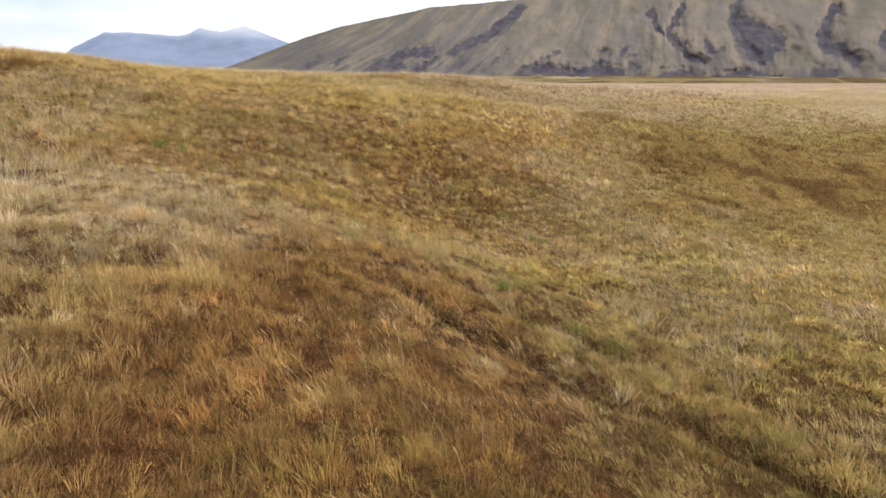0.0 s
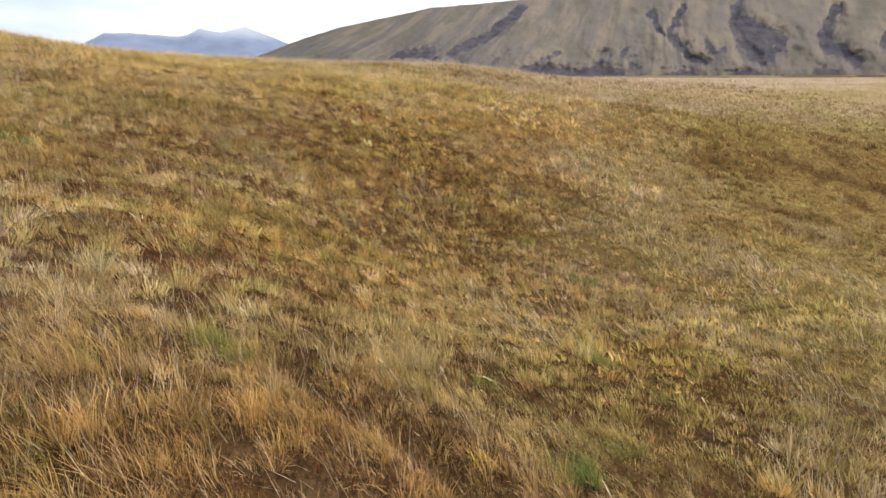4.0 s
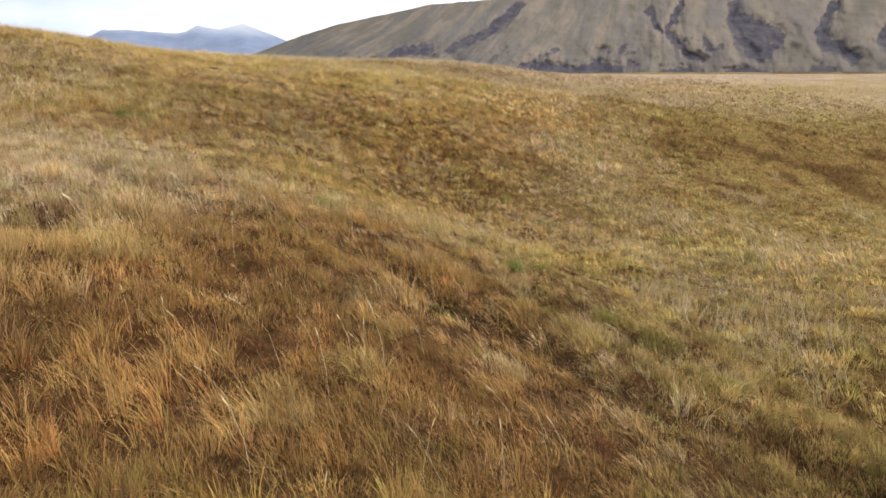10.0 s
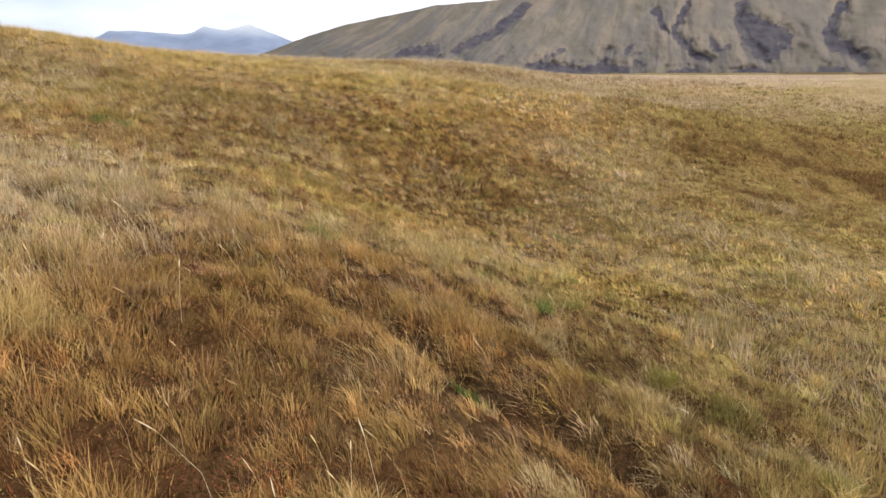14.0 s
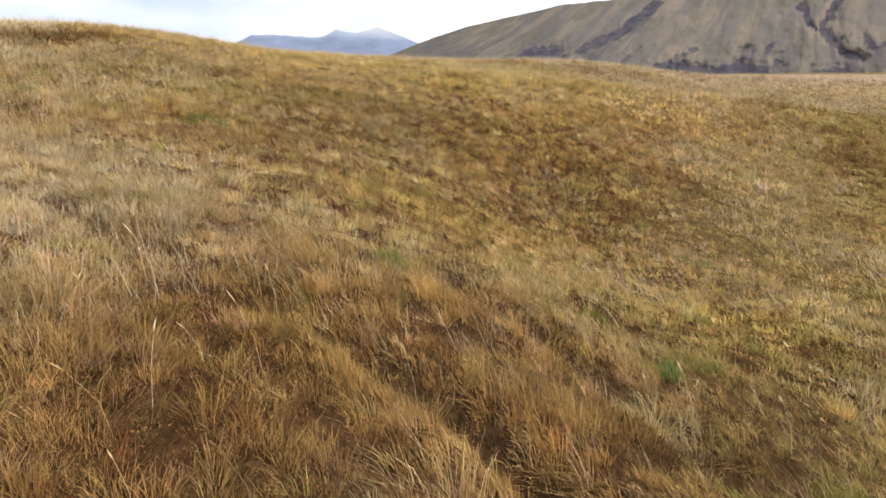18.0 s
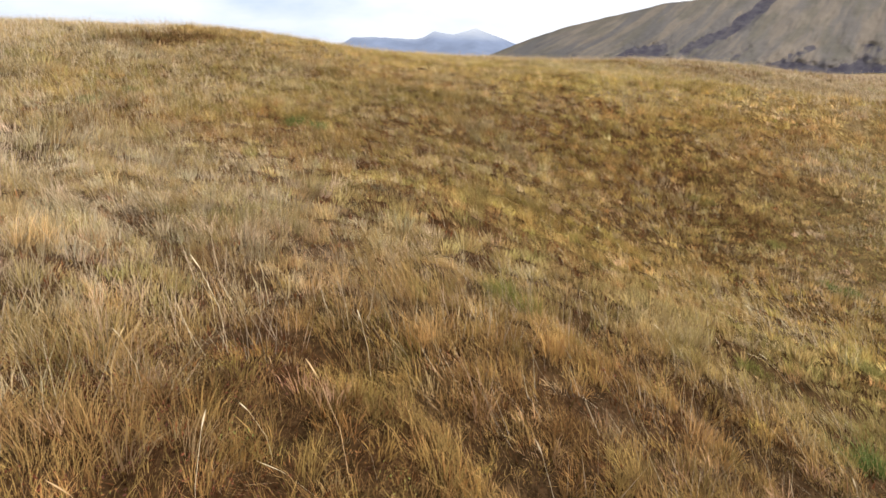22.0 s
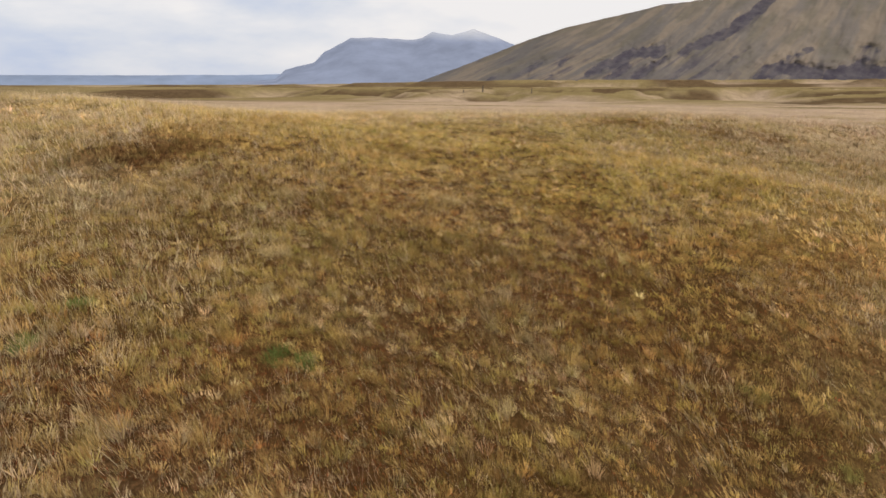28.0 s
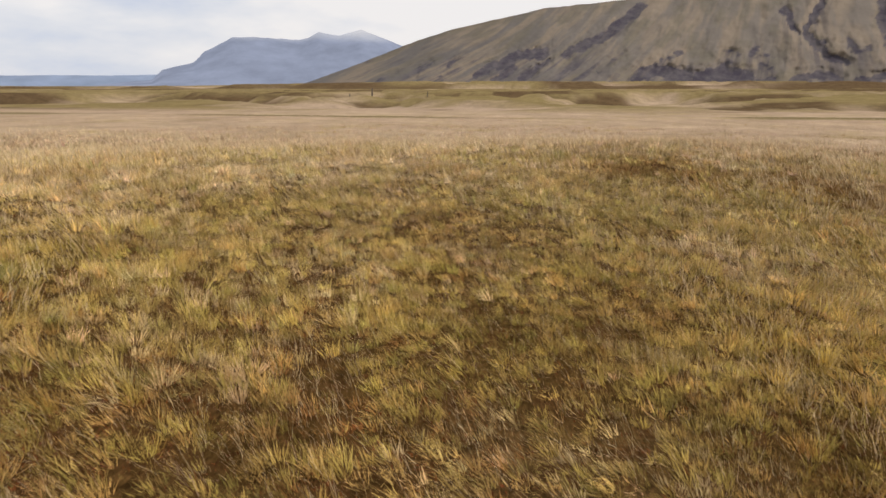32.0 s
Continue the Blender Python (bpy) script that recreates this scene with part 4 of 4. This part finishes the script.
def heath_shrub(x, y, radius, tall, kind, label):
    z = float(land(np.array([x]), np.array([y]))[0])
    at = np.array([x, y, z])
    root = tagged(new("heath_shrub"), label, "shrub", "heath shrubs between the tussocks")
    root.location = (x, y, z)
    n = 9
    a, r = rng.uniform(0, 2 * np.pi, n), 0.6 * radius * np.sqrt(rng.uniform(0, 1, n))
    sx, sy = x + r * np.cos(a), y + r * np.sin(a)
    part("woody_base", blades(sx, sy, 3, 0.005, 0.02, np.full(n, tall), np.tile((0.11, 0.055, 0.035), (n, 1)), 0.7, 2, 1.0, 0.01, 0.3, 0.0), at, LEAF, root, "thin brown woody stems")
    k = int(900 * radius)
    a, r = rng.uniform(0, 2 * np.pi, k), radius * np.sqrt(rng.uniform(0, 1, k))
    px, py = x + r * np.cos(a), y + 0.8 * r * np.sin(a)
    pz = land(px, py) + tall * (1 - 0.6 * (r / radius) ** 2) * rng.uniform(0.35, 1.0, k)
    tone = HEATH[kind] * rng.uniform(0.6, 1.35, (k, 1)) * (1 - 0.25 * (rng.uniform(0, 1, (k, 1)) > 0.7))
    part("foliage", leaves(px, py, pz, rng.uniform(0.0045, 0.009, k), tone), at, LEAF, root)


for hx, hy, rad, tall, kind, label in (
    (-1.15, 2.75, 0.10, 0.15, 0, "low dark red heath shrub among dry grass"), (-0.80, 2.62, 0.09, 0.14, 3, "yellow-green heath shrub between grass tussocks"),
    (-0.52, 2.80, 0.11, 0.15, 2, "bright yellow heath shrub beside red leaves"), (-0.28, 2.66, 0.10, 0.14, 2, "yellow heath shrub low in the grass"),
    (0.02, 2.78, 0.10, 0.14, 1, "orange heath shrub between grass tussocks"), (0.30, 2.70, 0.11, 0.15, 0, "low red heath shrub among straw"),
    (0.62, 2.85, 0.12, 0.15, 0, "rusty red heath shrub on the slope"), (-0.95, 3.15, 0.10, 0.13, 1, "orange-brown heath shrub in the grass"),
    (-0.45, 3.30, 0.11, 0.13, 0, "dark red heath shrub beside an amber tussock"), (0.15, 3.25, 0.12, 0.14, 0, "crimson heath shrub in golden grass"),
    (0.55, 3.45, 0.13, 0.14, 4, "dark brown heath shrub on the bank"), (0.95, 3.30, 0.13, 0.14, 0, "wide rusty heath shrub on the bank"),
    (-1.45, 3.60, 0.12, 0.13, 4, "dark brown-red heath shrub among straw"), (-0.05, 3.95, 0.12, 0.13, 1, "orange heath shrub under tall grass"),
    (0.70, 4.25, 0.14, 0.13, 0, "red heath shrub above the sheep track"), (1.20, 3.95, 0.14, 0.13, 4, "dark heath shrub at the track's edge"),
    (-0.75, 4.55, 0.12, 0.13, 0, "small red heath shrub among tussocks"), (0.25, 4.75, 0.13, 0.13, 4, "dark red heath shrub on the ledge"),
):
    heath_shrub(hx, hy, rad, tall, kind, label)


# ---- single lush green tufts ----
def green_tuft(x, y, radius, height, label, tone, name="green_grass_tuft", group="green tufts in the meadow"):
    n = max(3, int(64 * radius))
    a, r = rng.uniform(0, 2 * np.pi, n), radius * np.sqrt(rng.uniform(0, 1, n))
    px, py = x + r * np.cos(a), y + 0.8 * r * np.sin(a)
    c = np.array(tone) * rng.uniform(0.7, 1.3, (n, 1))
    batch = blades(px, py, 64, 0.0033, 0.07, 0.8 * height * rng.uniform(0.7, 1.2, n), c, 0.8, 2, 1.0, 0.015, 0.3, 0.12)
    z = float(land(np.array([x]), np.array([y]))[0])
    ob = tagged(new(name), label, "grass tuft", group)
    ob.location = (x, y, z)
    part("foliage", batch, np.array([x, y, z]), GRASS, ob)
    if name == "grass_tussock":
        for _ in range(4):
            part("seed_stalk", stalk_strips(x + radius * rng.uniform(-0.6, 0.6, 1), y + radius * rng.uniform(-0.6, 0.6, 1), 0.0011), np.array([x, y, z]), GRASS, ob)


LUSH, DULL, FRESH = (0.12, 0.170, 0.040), (0.28, 0.25, 0.075), (0.235, 0.222, 0.052)
for tx, ty, rad, hi, tone, label in (
    (-5.2, 12.95, 0.30, 0.20, LUSH, "lush dark green grass tuft among dry straw"),
    (-8.1, 12.7, 0.18, 0.18, LUSH, "small lush green tuft on the pale slope"),
    (-7.9, 11.7, 0.20, 0.18, LUSH, "lush green tuft on the pale slope"),
    (1.44, 6.89, 0.14, 0.19, FRESH, "fresh green tuft beside the sheep track"),
    (0.69, 7.80, 0.13, 0.20, LUSH, "dark green tuft at the head of the track"),
    (2.04, 5.73, 0.15, 0.19, FRESH, "fresh green tuft below the bank"),
    (0.12, 5.74, 0.16, 0.14, LUSH, "dark green tuft down in the sheep track"),
    (0.84, 6.49, 0.15, 0.16, FRESH, "green tuft against the pale flattened straw"),
    (0.33, 8.86, 0.10, 0.15, FRESH, "small bright green tuft in straw"),
    (1.80, 6.55, 0.16, 0.16, DULL, "yellow-green tuft beside the sheep track"),
    (0.95, 8.2, 0.16, 0.15, DULL, "olive-green tuft on the hollow's edge"),
    (2.1, 14.3, 0.28, 0.14, LUSH, "green tuft in the grassy hollow"),
    (1.45, 10.7, 0.24, 0.14, DULL, "green tuft low on the slope"),
    (1.4, 15.8, 0.25, 0.14, DULL, "green tuft at the bottom of the hollow"),
    (0.35, 16.9, 0.22, 0.14, DULL, "faint green tuft in reddish heath"),
    (-1.1, 8.08, 0.16, 0.18, FRESH, "green tuft among flattened straw"),
    (-10.3, 26.8, 0.25, 0.16, DULL, "dull green tuft on the knoll's back"),
):
    green_tuft(tx, ty, rad, hi, label, tone)


STRAW, AMBER = (0.48, 0.355, 0.17), (0.42, 0.29, 0.105)
for tx, ty, rad, hi, tone, label in (
    (-0.75, 3.9, 0.16, 0.24, AMBER, "amber grass tussock among red heath"), (-0.35, 4.4, 0.14, 0.22, AMBER, "rounded amber grass tussock"),
    (0.35, 5.0, 0.13, 0.20, STRAW, "straw-coloured tussock above the sheep track"), (-1.9, 5.2, 0.20, 0.24, AMBER, "tall amber grass tussock above the track"),
    (0.65, 7.0, 0.24, 0.22, STRAW, "pale flattened tussock on the bank"), (1.25, 6.3, 0.22, 0.20, STRAW, "pale flattened tussock beside the track"),
    (2.05, 5.9, 0.20, 0.20, STRAW, "pale tussock low on the bank"), (-0.2, 8.7, 0.22, 0.24, STRAW, "bleached grass tussock on the slope"),
    (-7.05, 15.6, 0.24, 0.26, STRAW, "bleached grass tussock in olive sward"), (-5.6, 20.2, 0.24, 0.26, STRAW, "bleached tussock on the crest"),
    (-4.7, 24.0, 0.26, 0.28, STRAW, "tall bleached tussock beyond the crest"), (-5.0, 23.0, 0.22, 0.28, STRAW, "pale wind-bent tussock beyond the crest"),
    (-6.8, 23.3, 0.24, 0.26, STRAW, "pale tussock in golden grass"), (-8.5, 18.3, 0.26, 0.26, STRAW, "large pale tussock on the knoll"),
):
    green_tuft(tx, ty, rad, hi, label, tone, "grass_tussock", "pale tussocks in the meadow")


# ---- old fence posts on the plain ----
def wood_material():
    m, nt, bsdf, out = material("weathered_wood")
    n = noise_node(nt, 9.0, 6, 0.6)
    nt.links.new(blended(nt, n.outputs["Fac"], (0.05, 0.04, 0.033), (0.13, 0.10, 0.08)), bsdf.inputs["Base Color"])
    bsdf.inputs["Roughness"].default_value = 0.9
    bumped(nt, bsdf, n.outputs["Fac"], 0.5, 0.01)
    return m


WOOD = wood_material()


def fence_post(x, y, tall, thick, lean, label):
    bm = bmesh.new()
    bmesh.ops.create_cone(bm, cap_ends=True, segments=10, radius1=thick, radius2=thick * 0.8, depth=tall + 0.3)
    for v in bm.verts:
        v.co.z += tall / 2 - 0.15
        v.co.x += 0.1 * thick * math.sin(7 * v.co.z + 3 * v.co.y / thick)
    top = [e for e in bm.edges if all(v.co.z > tall - 0.05 for v in e.verts)]
    bmesh.ops.bevel(bm, geom=top, offset=thick * 0.25, segments=2, affect="EDGES")
    me = bpy.data.meshes.new("fence_post")
    bm.to_mesh(me)
    bm.free()
    me.materials.append(WOOD)
    ob = tagged(new("fence_post", me), label, "fence post", "old fence posts on the plain")
    ob.matrix_world = pose(x, y, float(land(np.array([x]), np.array([y]))[0]), lean, 0.6 * lean, 20 * lean)


for fx, fy, tall, thick, lean, label in ((-33.6, 127.0, 1.5, 0.12, 2.0, "tall dark weathered fence post standing on the plain"), (-37.0, 126.0, 0.85, 0.09, 5.0, "short leaning dark fence post"),
                                         (-25.2, 130.0, 0.6, 0.08, -4.0, "broken dark fence post stump in pale grass")):
    fence_post(fx, fy, tall, thick, lean, label)
